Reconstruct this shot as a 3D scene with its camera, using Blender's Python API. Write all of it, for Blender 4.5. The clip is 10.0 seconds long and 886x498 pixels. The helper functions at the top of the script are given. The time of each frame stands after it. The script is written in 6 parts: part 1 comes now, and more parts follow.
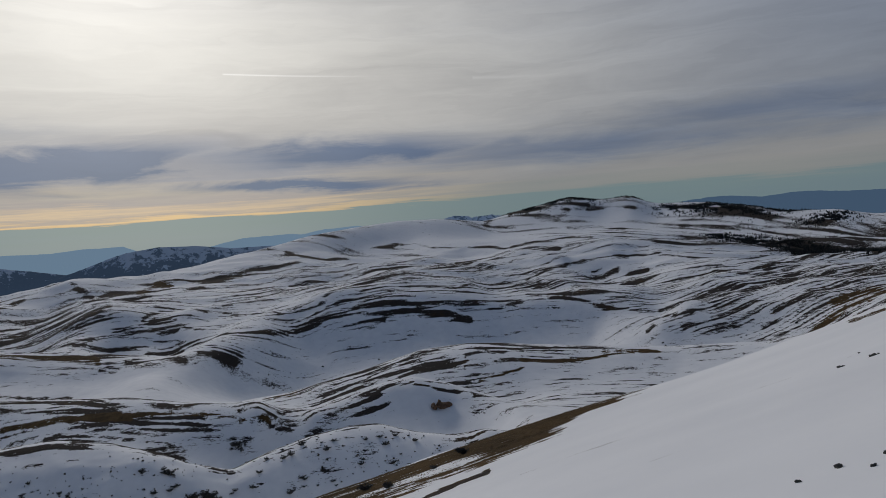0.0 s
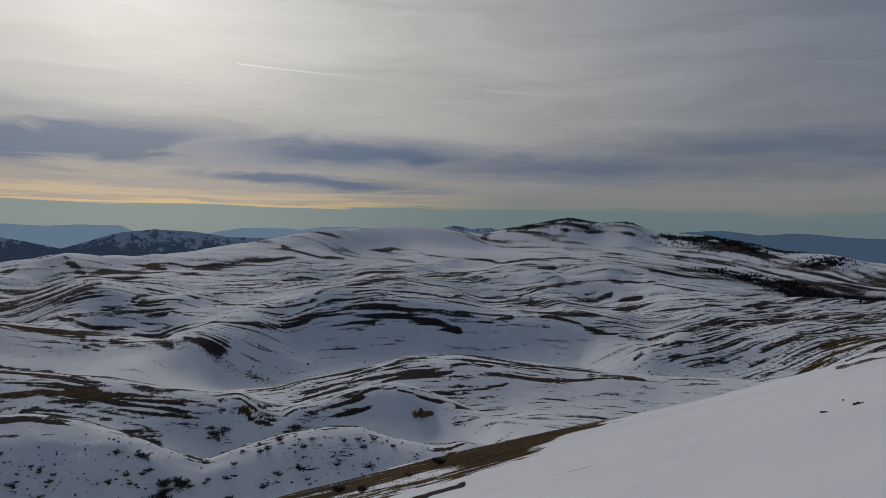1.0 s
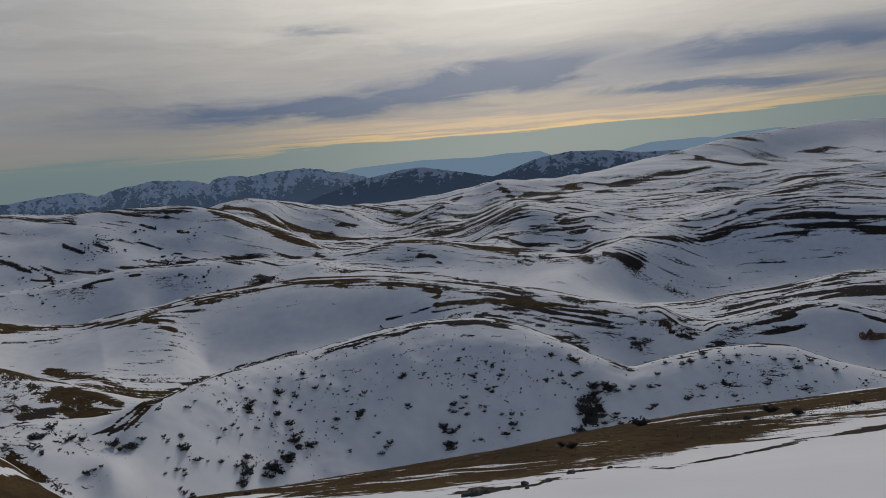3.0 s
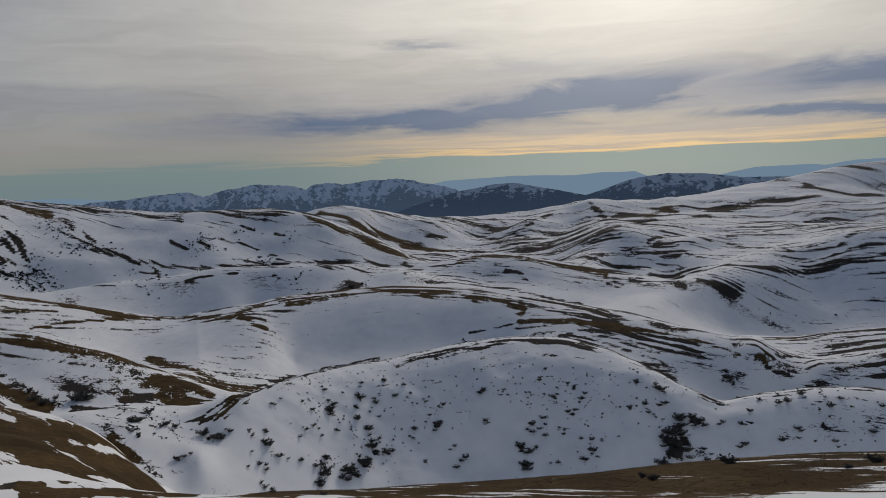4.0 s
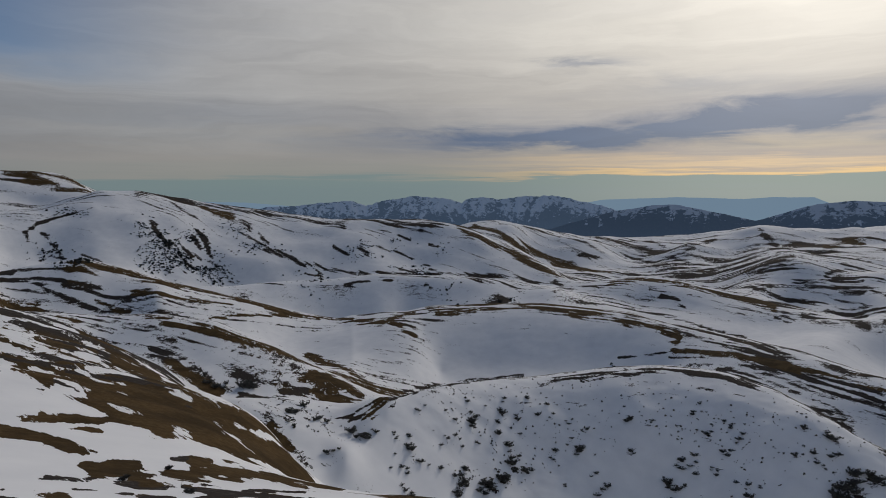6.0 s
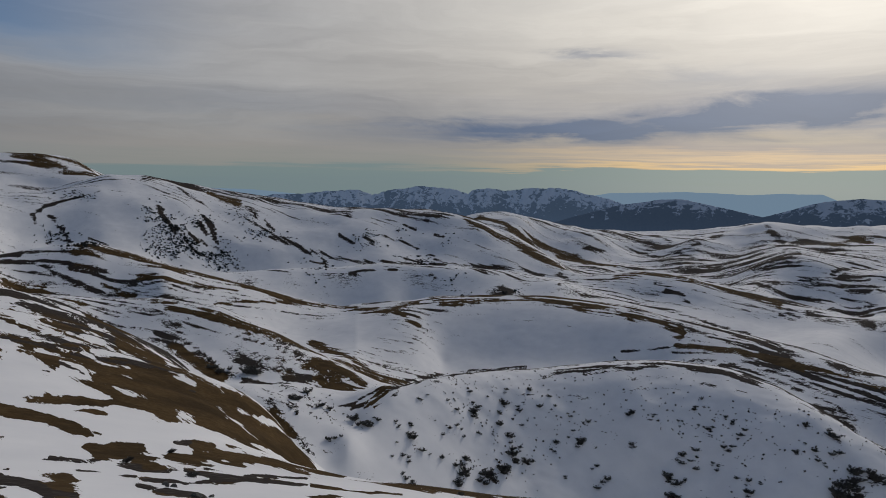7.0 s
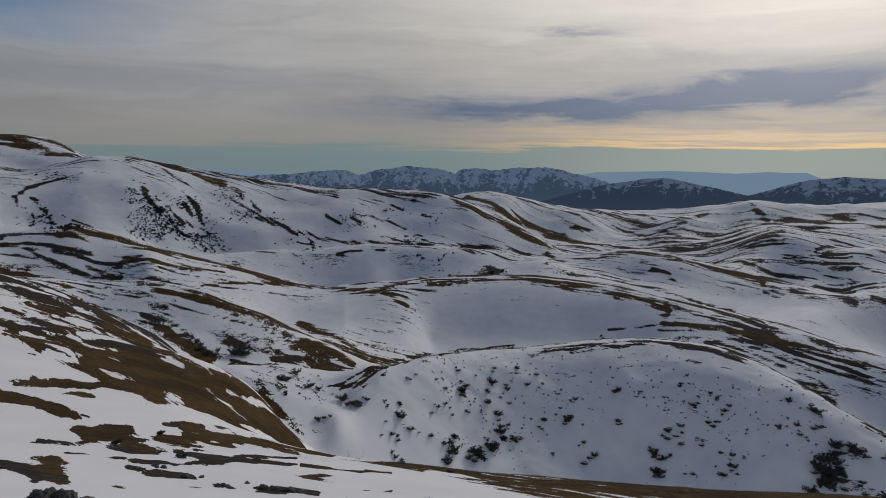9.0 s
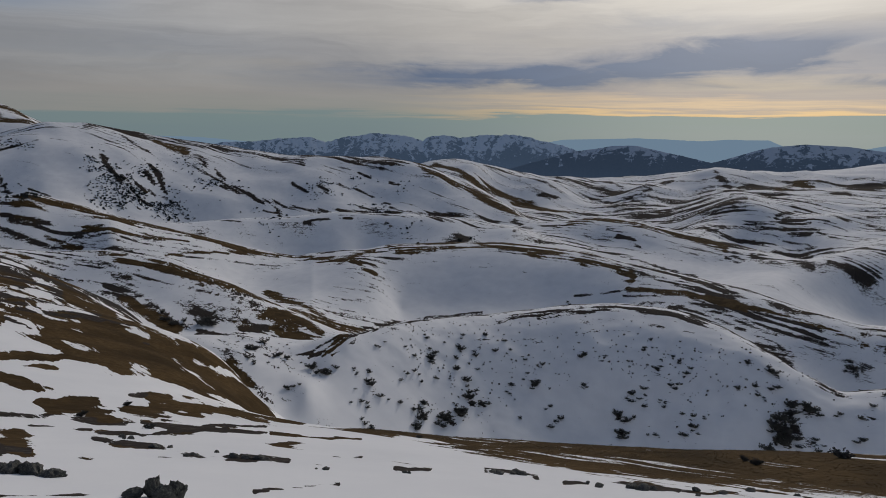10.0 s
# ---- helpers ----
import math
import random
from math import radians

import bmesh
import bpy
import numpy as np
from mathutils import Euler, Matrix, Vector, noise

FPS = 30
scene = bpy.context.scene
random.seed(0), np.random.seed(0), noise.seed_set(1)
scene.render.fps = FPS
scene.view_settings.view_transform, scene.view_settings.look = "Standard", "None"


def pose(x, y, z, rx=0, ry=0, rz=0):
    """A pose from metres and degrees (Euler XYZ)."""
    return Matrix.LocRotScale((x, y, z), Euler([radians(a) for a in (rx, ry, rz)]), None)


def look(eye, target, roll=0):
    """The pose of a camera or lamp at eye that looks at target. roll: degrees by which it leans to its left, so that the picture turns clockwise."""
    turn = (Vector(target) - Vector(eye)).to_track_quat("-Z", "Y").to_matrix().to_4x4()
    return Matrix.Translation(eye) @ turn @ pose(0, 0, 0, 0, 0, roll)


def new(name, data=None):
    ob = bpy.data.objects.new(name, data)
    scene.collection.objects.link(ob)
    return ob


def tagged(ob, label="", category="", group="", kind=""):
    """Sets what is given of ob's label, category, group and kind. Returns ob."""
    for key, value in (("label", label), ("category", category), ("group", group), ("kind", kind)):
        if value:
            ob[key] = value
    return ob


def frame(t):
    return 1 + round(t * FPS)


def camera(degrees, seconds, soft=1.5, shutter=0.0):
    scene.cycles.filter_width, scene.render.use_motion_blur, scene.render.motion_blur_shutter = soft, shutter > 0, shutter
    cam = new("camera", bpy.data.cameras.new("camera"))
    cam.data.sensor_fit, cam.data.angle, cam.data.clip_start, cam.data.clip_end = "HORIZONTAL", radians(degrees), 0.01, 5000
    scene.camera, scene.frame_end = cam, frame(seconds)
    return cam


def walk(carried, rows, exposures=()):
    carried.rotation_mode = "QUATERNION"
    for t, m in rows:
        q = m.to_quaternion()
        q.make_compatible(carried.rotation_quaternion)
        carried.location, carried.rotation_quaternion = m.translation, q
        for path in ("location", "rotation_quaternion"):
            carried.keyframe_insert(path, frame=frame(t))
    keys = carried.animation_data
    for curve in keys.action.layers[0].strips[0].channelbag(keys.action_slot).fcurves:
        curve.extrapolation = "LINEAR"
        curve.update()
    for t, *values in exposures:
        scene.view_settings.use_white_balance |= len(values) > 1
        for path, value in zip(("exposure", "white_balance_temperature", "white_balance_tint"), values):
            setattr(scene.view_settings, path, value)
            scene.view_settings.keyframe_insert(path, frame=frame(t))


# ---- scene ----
# A snowy karst plateau below a mountain top, seen by someone turning on the spot.
# The eye is the origin; bearings are degrees to the left of +y, heights are metres above the eye.
EYE_HEIGHT = 1.65

# ---- camera ----
ROWS = [
    (0.0, 0.21, -2.48, 4.21),
    (0.5, -2.75, 0.99, -0.12),
    (1.0, 0.12, -1.74, -1.18),
    (1.5, 9.64, -3.74, -0.38),
    (2.0, 20.57, -4.39, 6.18),
    (2.2, 25.98, -6.12, 11.14),
    (2.5, 29.63, -6.17, 7.18),
    (2.7, 31.29, -6.88, 5.70),
    (3.8, 38.85, -7.81, 3.60),
    (4.0, 40.84, -6.10, 2.41),
    (4.5, 46.16, -4.50, 3.72),
    (5.0, 49.03, -5.16, 1.77),
    (5.5, 51.25, -4.75, 1.23),
    (5.7, 52.66, -4.49, 1.14),
    (6.8, 54.55, -4.73, -0.65),
    (7.0, 54.18, -5.30, -0.82),
    (7.5, 55.13, -4.74, -0.98),
    (8.0, 55.28, -4.94, -1.21),
    (8.5, 52.90, -7.24, -0.60),
    (9.0, 53.11, -6.95, -0.58),
    (9.5, 51.90, -7.64, -0.96),
    (10.0, 50.44, -9.60, -0.65),
]

cam = camera(65.63, 10.0, 0.7)
walk(cam, [(t, pose(0, 0, 0, 90 + pitch, roll, yaw)) for t, yaw, pitch, roll in ROWS],
     [(0.0, -0.13, 6350, 12), (0.5, -0.23, 6350, 12), (1.0, -0.32, 6370, 12), (1.5, -0.36, 6420, 12), (2.0, -0.32, 6450, 12), (2.5, -0.25, 6500, 12),
      (4.0, 0.02, 6650, 12), (8.0, 0.0, 6600, 13), (10.0, -0.02, 6600, 13)])

# ---- world and sun ----
SUN_BEARING, SUN_HEIGHT = 25.0, 23.0


def lin(r, g, b):
    """A colour from display values 0 to 255."""
    return tuple(((c / 255 + 0.055) / 1.055) ** 2.4 if c > 10 else c / 255 / 12.92 for c in (r, g, b)) + (1.0,)


def put(tree, socket, v):
    if isinstance(v, bpy.types.NodeSocket):
        tree.links.new(v, socket)
    else:
        socket.default_value = v


def mth(tree, op, a, b=0.0, c=0.0, clamp=False):
    n = tree.nodes.new("ShaderNodeMath")
    n.operation, n.use_clamp = op, clamp
    for s, v in zip(n.inputs, (a, b, c)):
        put(tree, s, v)
    return n.outputs[0]


def steps(tree, v, lo, hi, out_lo=0.0, out_hi=1.0):
    n = tree.nodes.new("ShaderNodeMapRange")
    n.interpolation_type = "SMOOTHSTEP"
    for s, x in zip(n.inputs, (v, lo, hi, out_lo, out_hi)):
        put(tree, s, x)
    return n.outputs[0]


def blend(tree, fac, a, b, kind="MIX"):
    n = tree.nodes.new("ShaderNodeMix")
    n.data_type, n.blend_type = "RGBA", kind
    put(tree, n.inputs[0], fac)
    put(tree, n.inputs[6], a)
    put(tree, n.inputs[7], b)
    return n.outputs[2]


def ramp(tree, v, stops):
    n = tree.nodes.new("ShaderNodeValToRGB")
    e = n.color_ramp.elements
    e[0].position, e[0].color = stops[0]
    e[1].position, e[1].color = stops[-1]
    for p, col in stops[1:-1]:
        e.new(p).color = col
    put(tree, n.inputs[0], v)
    return n.outputs[0]


def xyz(tree, x, y, z):
    n = tree.nodes.new("ShaderNodeCombineXYZ")
    for s, v in zip(n.inputs, (x, y, z)):
        put(tree, s, v)
    return n.outputs[0]


def grain(tree, vec, scale, detail=4.0, rough=0.5, warp=0.0):
    n = tree.nodes.new("ShaderNodeTexNoise")
    put(tree, n.inputs["Vector"], vec)
    for key, v in (("Scale", scale), ("Detail", detail), ("Roughness", rough), ("Distortion", warp)):
        put(tree, n.inputs[key], v)
    return n.outputs["Fac"]


def make_world():
    world = bpy.data.worlds.new("winter_sky")
    scene.world = world
    world.use_nodes = True
    t = world.node_tree
    t.nodes.clear()
    tex = t.nodes.new("ShaderNodeTexCoord")
    way = tex.outputs["Generated"]
    sep = t.nodes.new("ShaderNodeSeparateXYZ")
    t.links.new(way, sep.inputs[0])
    x, y, z = sep.outputs
    a = mth(t, "MULTIPLY", mth(t, "ARCTAN2", mth(t, "MULTIPLY", x, -1.0), y), 57.2958)
    e = mth(t, "MULTIPLY", mth(t, "ARCSINE", z), 57.2958)
    # thin layers of cloud, drawn out along the horizon
    wave = grain(t, xyz(t, mth(t, "MULTIPLY", a, 0.045), mth(t, "MULTIPLY", e, 0.22), 3.1), 1.0, 5.0, 0.55)
    fine = grain(t, xyz(t, mth(t, "MULTIPLY", a, 0.06), mth(t, "MULTIPLY", e, 1.7), 7.7), 1.0, 6.0, 0.6)
    lift = mth(t, "MULTIPLY", mth(t, "SUBTRACT", wave, 0.5), steps(t, e, 1.0, 8.0, 1.5, 7.0))
    e2 = mth(t, "ADD", e, lift)
    e3 = mth(t, "ADD", e2, mth(t, "MULTIPLY", mth(t, "SUBTRACT", fine, 0.5), 2.6))
    near = ramp(t, mth(t, "DIVIDE", e3, 30.0, clamp=True), [
        (0.0, lin(124, 138, 138)), (0.043, lin(122, 137, 133)), (0.047, lin(205, 172, 122)), (0.056, lin(226, 190, 130)), (0.066, lin(166, 152, 138)),
        (0.078, lin(206, 180, 142)), (0.098, lin(160, 150, 142)), (0.125, lin(182, 170, 150)), (0.17, lin(150, 148, 150)), (0.25, lin(178, 174, 166)),
        (0.45, lin(205, 202, 192)), (0.75, lin(186, 185, 182)), (1.0, lin(140, 147, 156))])
    side = ramp(t, mth(t, "DIVIDE", e3, 30.0, clamp=True), [
        (0.0, lin(108, 126, 130)), (0.045, lin(112, 129, 130)), (0.06, lin(134, 136, 132)), (0.11, lin(144, 142, 138)),
        (0.2, lin(141, 143, 144)), (0.35, lin(156, 158, 159)), (0.6, lin(146, 151, 158)), (1.0, lin(96, 108, 124))])
    off = mth(t, "ABSOLUTE", mth(t, "SUBTRACT", a, SUN_BEARING))
    cloud = blend(t, steps(t, off, 5.0, steps(t, e, 2.0, 8.0, 34.0, 58.0)), near, side)
    cloud = blend(t, mth(t, "MULTIPLY", steps(t, a, -6.0, -36.0, 0.0, 0.6), steps(t, e, 4.0, 12.0)), cloud, lin(106, 116, 132))
    # away from the sun the cover is thicker and bluer
    cloud = blend(t, steps(t, off, 44.0, 100.0, 0.0, 0.8), cloud, lin(92, 104, 122))
    # grey-blue banks low in the sky
    edge = mth(t, "ADD", mth(t, "MULTIPLY", wave, 1.3), mth(t, "MULTIPLY", fine, 0.5))
    torn = grain(t, xyz(t, mth(t, "MULTIPLY", a, 0.11), mth(t, "MULTIPLY", e, 0.55), 5.2), 1.0, 6.0, 0.62, 0.5)
    torn = mth(t, "SUBTRACT", torn, 0.5)
    wide_a = mth(t, "ADD", a, mth(t, "MULTIPLY", torn, 16.0))
    torn_e = mth(t, "ADD", e, mth(t, "ADD", mth(t, "MULTIPLY", torn, 2.6), mth(t, "MULTIPLY", mth(t, "SUBTRACT", fine, 0.5), 0.9)))
    banks = ((29.5, 5.7, 9.5, 1.3, -0.075, 1.8), (43.0, 4.7, 14.0, 0.9, -0.03, 1.05), (8.0, 6.0, 10.0, 1.1, 0.0, 0.95),
             (-12.0, 5.2, 18.0, 1.3, 0.0, 0.5), (11.0, 3.5, 8.0, 0.45, 0.01, 0.95), (41.5, 10.3, 2.6, 0.5, 0.0, 0.45),
             (72.0, 6.5, 10.0, 1.0, 0.0, 0.12), (-26.0, 6.5, 12.0, 1.6, 0.0, 0.5), (33.0, 8.2, 8.0, 0.8, 0.0, 0.3))
    dark = 0.0
    for a0, e0, wa, we, tilt, amount in banks:
        da = mth(t, "SUBTRACT", wide_a, a0)
        de = mth(t, "SUBTRACT", mth(t, "SUBTRACT", torn_e, e0), mth(t, "MULTIPLY", da, tilt))
        q = mth(t, "ADD", mth(t, "POWER", mth(t, "ABSOLUTE", mth(t, "DIVIDE", da, wa)), 2.0),
                mth(t, "POWER", mth(t, "ABSOLUTE", mth(t, "DIVIDE", de, we)), 2.0))
        g = mth(t, "MULTIPLY", mth(t, "EXPONENT", mth(t, "MULTIPLY", q, -1.0)), mth(t, "MULTIPLY", edge, amount))
        dark = mth(t, "MAXIMUM", dark, g)
    cloud = blend(t, mth(t, "MULTIPLY", dark, 1.4, clamp=True), cloud, lin(84, 99, 124))
    streak = grain(t, xyz(t, mth(t, "MULTIPLY", a, 0.05), mth(t, "MULTIPLY", e2, 0.45), 1.3), 1.0, 7.0, 0.6, 0.4)
    light = mth(t, "ADD", 1.0, mth(t, "MULTIPLY", mth(t, "SUBTRACT", streak, 0.5), steps(t, e, 2.0, 4.0, 0.0, 0.7)))
    cloud = blend(t, 1.0, cloud, xyz(t, light, light, mth(t, "ADD", 0.04, mth(t, "MULTIPLY", light, 0.96))), "MULTIPLY")
    # the veiled sun
    s = Vector((-math.sin(radians(SUN_BEARING)) * math.cos(radians(SUN_HEIGHT)),
                math.cos(radians(SUN_BEARING)) * math.cos(radians(SUN_HEIGHT)), math.sin(radians(SUN_HEIGHT))))
    dot = t.nodes.new("ShaderNodeVectorMath")
    dot.operation = "DOT_PRODUCT"
    t.links.new(way, dot.inputs[0])
    dot.inputs[1].default_value = s
    apart = mth(t, "MULTIPLY", mth(t, "ARCCOSINE", mth(t, "MINIMUM", dot.outputs["Value"], 1.0)), 57.2958)
    core = mth(t, "EXPONENT", mth(t, "MULTIPLY", mth(t, "POWER", mth(t, "DIVIDE", apart, 9.0), 2.0), -1.0))
    wide = mth(t, "EXPONENT", mth(t, "MULTIPLY", mth(t, "POWER", mth(t, "DIVIDE", apart, 19.0), 2.0), -1.0))
    glow = mth(t, "ADD", mth(t, "MULTIPLY", core, 0.22), mth(t, "MULTIPLY", wide, 0.35))
    bright = blend(t, 1.0, cloud, blend(t, 1.0, (1.0, 0.95, 0.84, 1), xyz(t, glow, glow, glow), "MULTIPLY"), "ADD")
    # a short vapour trail
    for a0, a1, e0, e1, w, amount in ((3.6, 17.1, 11.9, 12.5, 0.055, 0.2), (-10.0, -3.0, 10.9, 11.3, 0.12, 0.05)):
        u = mth(t, "DIVIDE", mth(t, "SUBTRACT", a, a0), a1 - a0)
        line = mth(t, "ADD", e0, mth(t, "MULTIPLY", u, e1 - e0))
        d = mth(t, "POWER", mth(t, "DIVIDE", mth(t, "ABSOLUTE", mth(t, "SUBTRACT", e, line)), w), 2.0)
        g = mth(t, "MULTIPLY", mth(t, "EXPONENT", mth(t, "MULTIPLY", d, -1.0)),
                mth(t, "MULTIPLY", steps(t, u, 0.0, 0.8), steps(t, u, 0.98, 1.0, amount, 0.0)))
        bright = blend(t, 1.0, bright, blend(t, 1.0, (1, 1, 1, 1), xyz(t, g, g, g), "MULTIPLY"), "ADD")
    sky = t.nodes.new("ShaderNodeTexSky")
    sky.sky_type, sky.sun_disc = "NISHITA", False
    sky.sun_elevation, sky.sun_rotation = radians(SUN_HEIGHT), radians(360 - SUN_BEARING)
    sky.altitude = 1900
    clear = blend(t, 1.0, sky.outputs[0], (0.035, 0.045, 0.055, 1), "MULTIPLY")
    gap = mth(t, "MULTIPLY", steps(t, a, 70.0, 92.0), steps(t, mth(t, "ADD", e, mth(t, "MULTIPLY", wave, 8.0)), 11.5, 16.0))
    cover = mth(t, "SUBTRACT", 0.95, mth(t, "MULTIPLY", gap, 0.9))
    out = t.nodes.new("ShaderNodeOutputWorld")
    back = t.nodes.new("ShaderNodeBackground")
    t.links.new(blend(t, cover, clear, bright), back.inputs[0])
    back.inputs[1].default_value = 1.0
    t.links.new(back.outputs[0], out.inputs[0])
    lamp = bpy.data.lights.new("veiled_sun", "SUN")
    lamp.energy, lamp.angle, lamp.color = 1.32, radians(10), (1.0, 0.93, 0.83)
    new("veiled_sun", lamp).matrix_world = look(s * 100, (0, 0, 0))


make_world()

# ---- materials ----


def material(name):
    m = bpy.data.materials.new(name)
    m.use_nodes = True
    return m, m.node_tree, m.node_tree.nodes["Principled BSDF"]


def bump(t, bsdf, height, strength, distance):
    n = t.nodes.new("ShaderNodeBump")
    put(t, n.inputs["Height"], height)
    n.inputs["Strength"].default_value, n.inputs["Distance"].default_value = strength, distance
    t.links.new(n.outputs[0], bsdf.inputs["Normal"])


def attribute(t, name):
    n = t.nodes.new("ShaderNodeAttribute")
    n.attribute_name = name
    return n.outputs["Fac"]


def place(t):
    return t.nodes.new("ShaderNodeTexCoord").outputs["Object"]


def ground_material():
    """Wind-packed snow with bare turf, heather and stones where the wind has swept it off."""
    m, t, b = material("snow_and_turf")
    p = place(t)
    flat = t.nodes.new("ShaderNodeVectorMath")
    flat.operation = "MULTIPLY"
    t.links.new(p, flat.inputs[0])
    flat.inputs[1].default_value = (1, 1, 0.3)
    p = flat.outputs[0]
    # drifts drawn out by the prevailing wind, broken where the ground steps up
    reach = t.nodes.new("ShaderNodeVectorMath")
    reach.operation = "LENGTH"
    t.links.new(place(t), reach.inputs[0])
    far = steps(t, reach.outputs["Value"], 95.0, 210.0)
    wind = t.nodes.new("ShaderNodeMapping")
    t.links.new(place(t), wind.inputs["Vector"])
    wind.inputs["Rotation"].default_value = (0, 0, radians(-32))
    wind.inputs["Scale"].default_value = (0.022, 0.05, 0.22)
    close = t.nodes.new("ShaderNodeMapping")
    t.links.new(place(t), close.inputs["Vector"])
    close.inputs["Rotation"].default_value = (0, 0, radians(-20))
    close.inputs["Scale"].default_value = (0.05, 0.19, 0.03)
    small = grain(t, close.outputs[0], 4.0, 8.0, 0.68, 0.4)
    bare = attribute(t, "bare")
    drift = grain(t, wind.outputs[0], 4.0, 9.0, 0.72, 0.5)
    near = grain(t, close.outputs[0], 1.0, 10.0, 0.7, 0.5)
    fleck = grain(t, wind.outputs[0], 24.0, 4.0, 0.7, 0.3)
    drift = mth(t, "ADD", mth(t, "MULTIPLY", mth(t, "SUBTRACT", drift, 0.5), 2.0), mth(t, "MULTIPLY", mth(t, "SUBTRACT", fleck, 0.5), 1.3))
    v = mth(t, "ADD", bare, mth(t, "MULTIPLY", far, drift))
    v = mth(t, "ADD", v, mth(t, "MULTIPLY", mth(t, "SUBTRACT", 1.0, far),
                             mth(t, "ADD", mth(t, "MULTIPLY", mth(t, "SUBTRACT", near, 0.5), 2.1), mth(t, "MULTIPLY", mth(t, "SUBTRACT", small, 0.5), 1.7))))
    fac = steps(t, v, 0.475, 0.525)
    # turf: dry yellow-brown grass, darker heather, some grey stone
    tuft = grain(t, p, 2.2, 8.0, 0.7)
    grass = ramp(t, tuft, [(0.25, (0.050, 0.032, 0.013, 1)), (0.5, (0.082, 0.052, 0.023, 1)), (0.72, (0.12, 0.08, 0.037, 1))])
    grass = blend(t, steps(t, grain(t, p, 0.22, 5.0, 0.6), 0.35, 0.7, 0.0, 0.75), grass, (0.030, 0.021, 0.011, 1))
    heath = ramp(t, tuft, [(0.25, (0.018, 0.016, 0.015, 1)), (0.55, (0.045, 0.038, 0.034, 1)), (0.8, (0.12, 0.11, 0.10, 1))])
    tone = mth(t, "ADD", attribute(t, "heath"), mth(t, "MULTIPLY", mth(t, "SUBTRACT", grain(t, p, 0.05, 5.0, 0.6), 0.5), 1.4))
    turf = blend(t, steps(t, tone, 0.3, 0.7), grass, heath)
    snow = ramp(t, grain(t, p, 0.12, 6.0, 0.6), [(0.3, (0.76, 0.775, 0.80, 1)), (0.7, (0.855, 0.865, 0.88, 1))])
    t.links.new(blend(t, fac, snow, turf), b.inputs["Base Color"])
    put(t, b.inputs["Roughness"], mth(t, "ADD", 0.8, mth(t, "MULTIPLY", fac, 0.2)))
    b.inputs["Specular IOR Level"].default_value = 0.04
    rough = mth(t, "MULTIPLY", mth(t, "ADD", tuft, small), mth(t, "ADD", 0.12, fac))
    bump(t, b, rough, 0.4, 0.08)
    return m


def leaf_material(name, dark, light):
    m, t, b = material(name)
    info = t.nodes.new("ShaderNodeNewGeometry")
    v = mth(t, "ADD", mth(t, "MULTIPLY", info.outputs["Random Per Island"], 0.7), mth(t, "MULTIPLY", grain(t, place(t), 1.2), 0.4))
    t.links.new(ramp(t, v, [(0.1, dark), (0.9, light)]), b.inputs["Base Color"])
    b.inputs["Roughness"].default_value = 0.75
    return m


def wood_material():
    m, t, b = material("grey_bark")
    t.links.new(ramp(t, grain(t, place(t), 9.0, 6.0), [(0.3, (0.04, 0.03, 0.024, 1)), (0.7, (0.13, 0.105, 0.085, 1))]), b.inputs["Base Color"])
    b.inputs["Roughness"].default_value = 0.9
    return m


def rock_material():
    """Grey limestone with pale lichen and dark cracks."""
    m, t, b = material("lichened_limestone")
    p = place(t)
    body = ramp(t, grain(t, p, 5.0, 9.0, 0.65), [(0.25, (0.022, 0.022, 0.022, 1)), (0.5, (0.065, 0.065, 0.062, 1)), (0.75, (0.15, 0.148, 0.138, 1))])
    lichen = steps(t, grain(t, p, 9.0, 6.0, 0.7), 0.54, 0.62)
    t.links.new(blend(t, mth(t, "MULTIPLY", lichen, 0.7), body, (0.22, 0.235, 0.18, 1)), b.inputs["Base Color"])
    b.inputs["Roughness"].default_value = 0.9
    bump(t, b, grain(t, p, 14.0, 9.0, 0.7), 0.8, 0.03)
    return m


def range_material(name, haze, veil, snow_line, wood, dark, top=-0.1, low=-290):
    """Far slopes: forest, rock and snow, with blue haze mixed in as a glow of the surface."""
    m, t, b = material(name)
    p = place(t)
    sep = t.nodes.new("ShaderNodeSeparateXYZ")
    t.links.new(p, sep.inputs[0])
    rough = grain(t, p, 0.03, 12.0, 0.74, 0.6)
    lie = mth(t, "ADD", attribute(t, "gully"), mth(t, "MULTIPLY", mth(t, "SUBTRACT", rough, 0.5), 3.3))
    high = steps(t, sep.outputs[2], snow_line - 90, snow_line + 90, -0.75, top)
    fac = steps(t, mth(t, "ADD", lie, high), 0.46, 0.60)
    trees = ramp(t, grain(t, p, 0.06, 8.0, 0.7), [(0.3, dark), (0.7, wood)])
    t.links.new(blend(t, fac, trees, (0.72, 0.76, 0.82, 1)), b.inputs["Base Color"])
    b.inputs["Roughness"].default_value = 0.9
    # painted haze: emission laid over the slope, denser towards its foot
    haze_glow = t.nodes.new("ShaderNodeEmission")
    haze_glow.inputs[0].default_value = haze
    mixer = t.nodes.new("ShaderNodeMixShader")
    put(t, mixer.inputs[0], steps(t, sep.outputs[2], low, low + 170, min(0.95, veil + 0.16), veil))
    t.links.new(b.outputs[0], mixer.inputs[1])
    t.links.new(haze_glow.outputs[0], mixer.inputs[2])
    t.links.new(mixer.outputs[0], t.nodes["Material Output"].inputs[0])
    return m


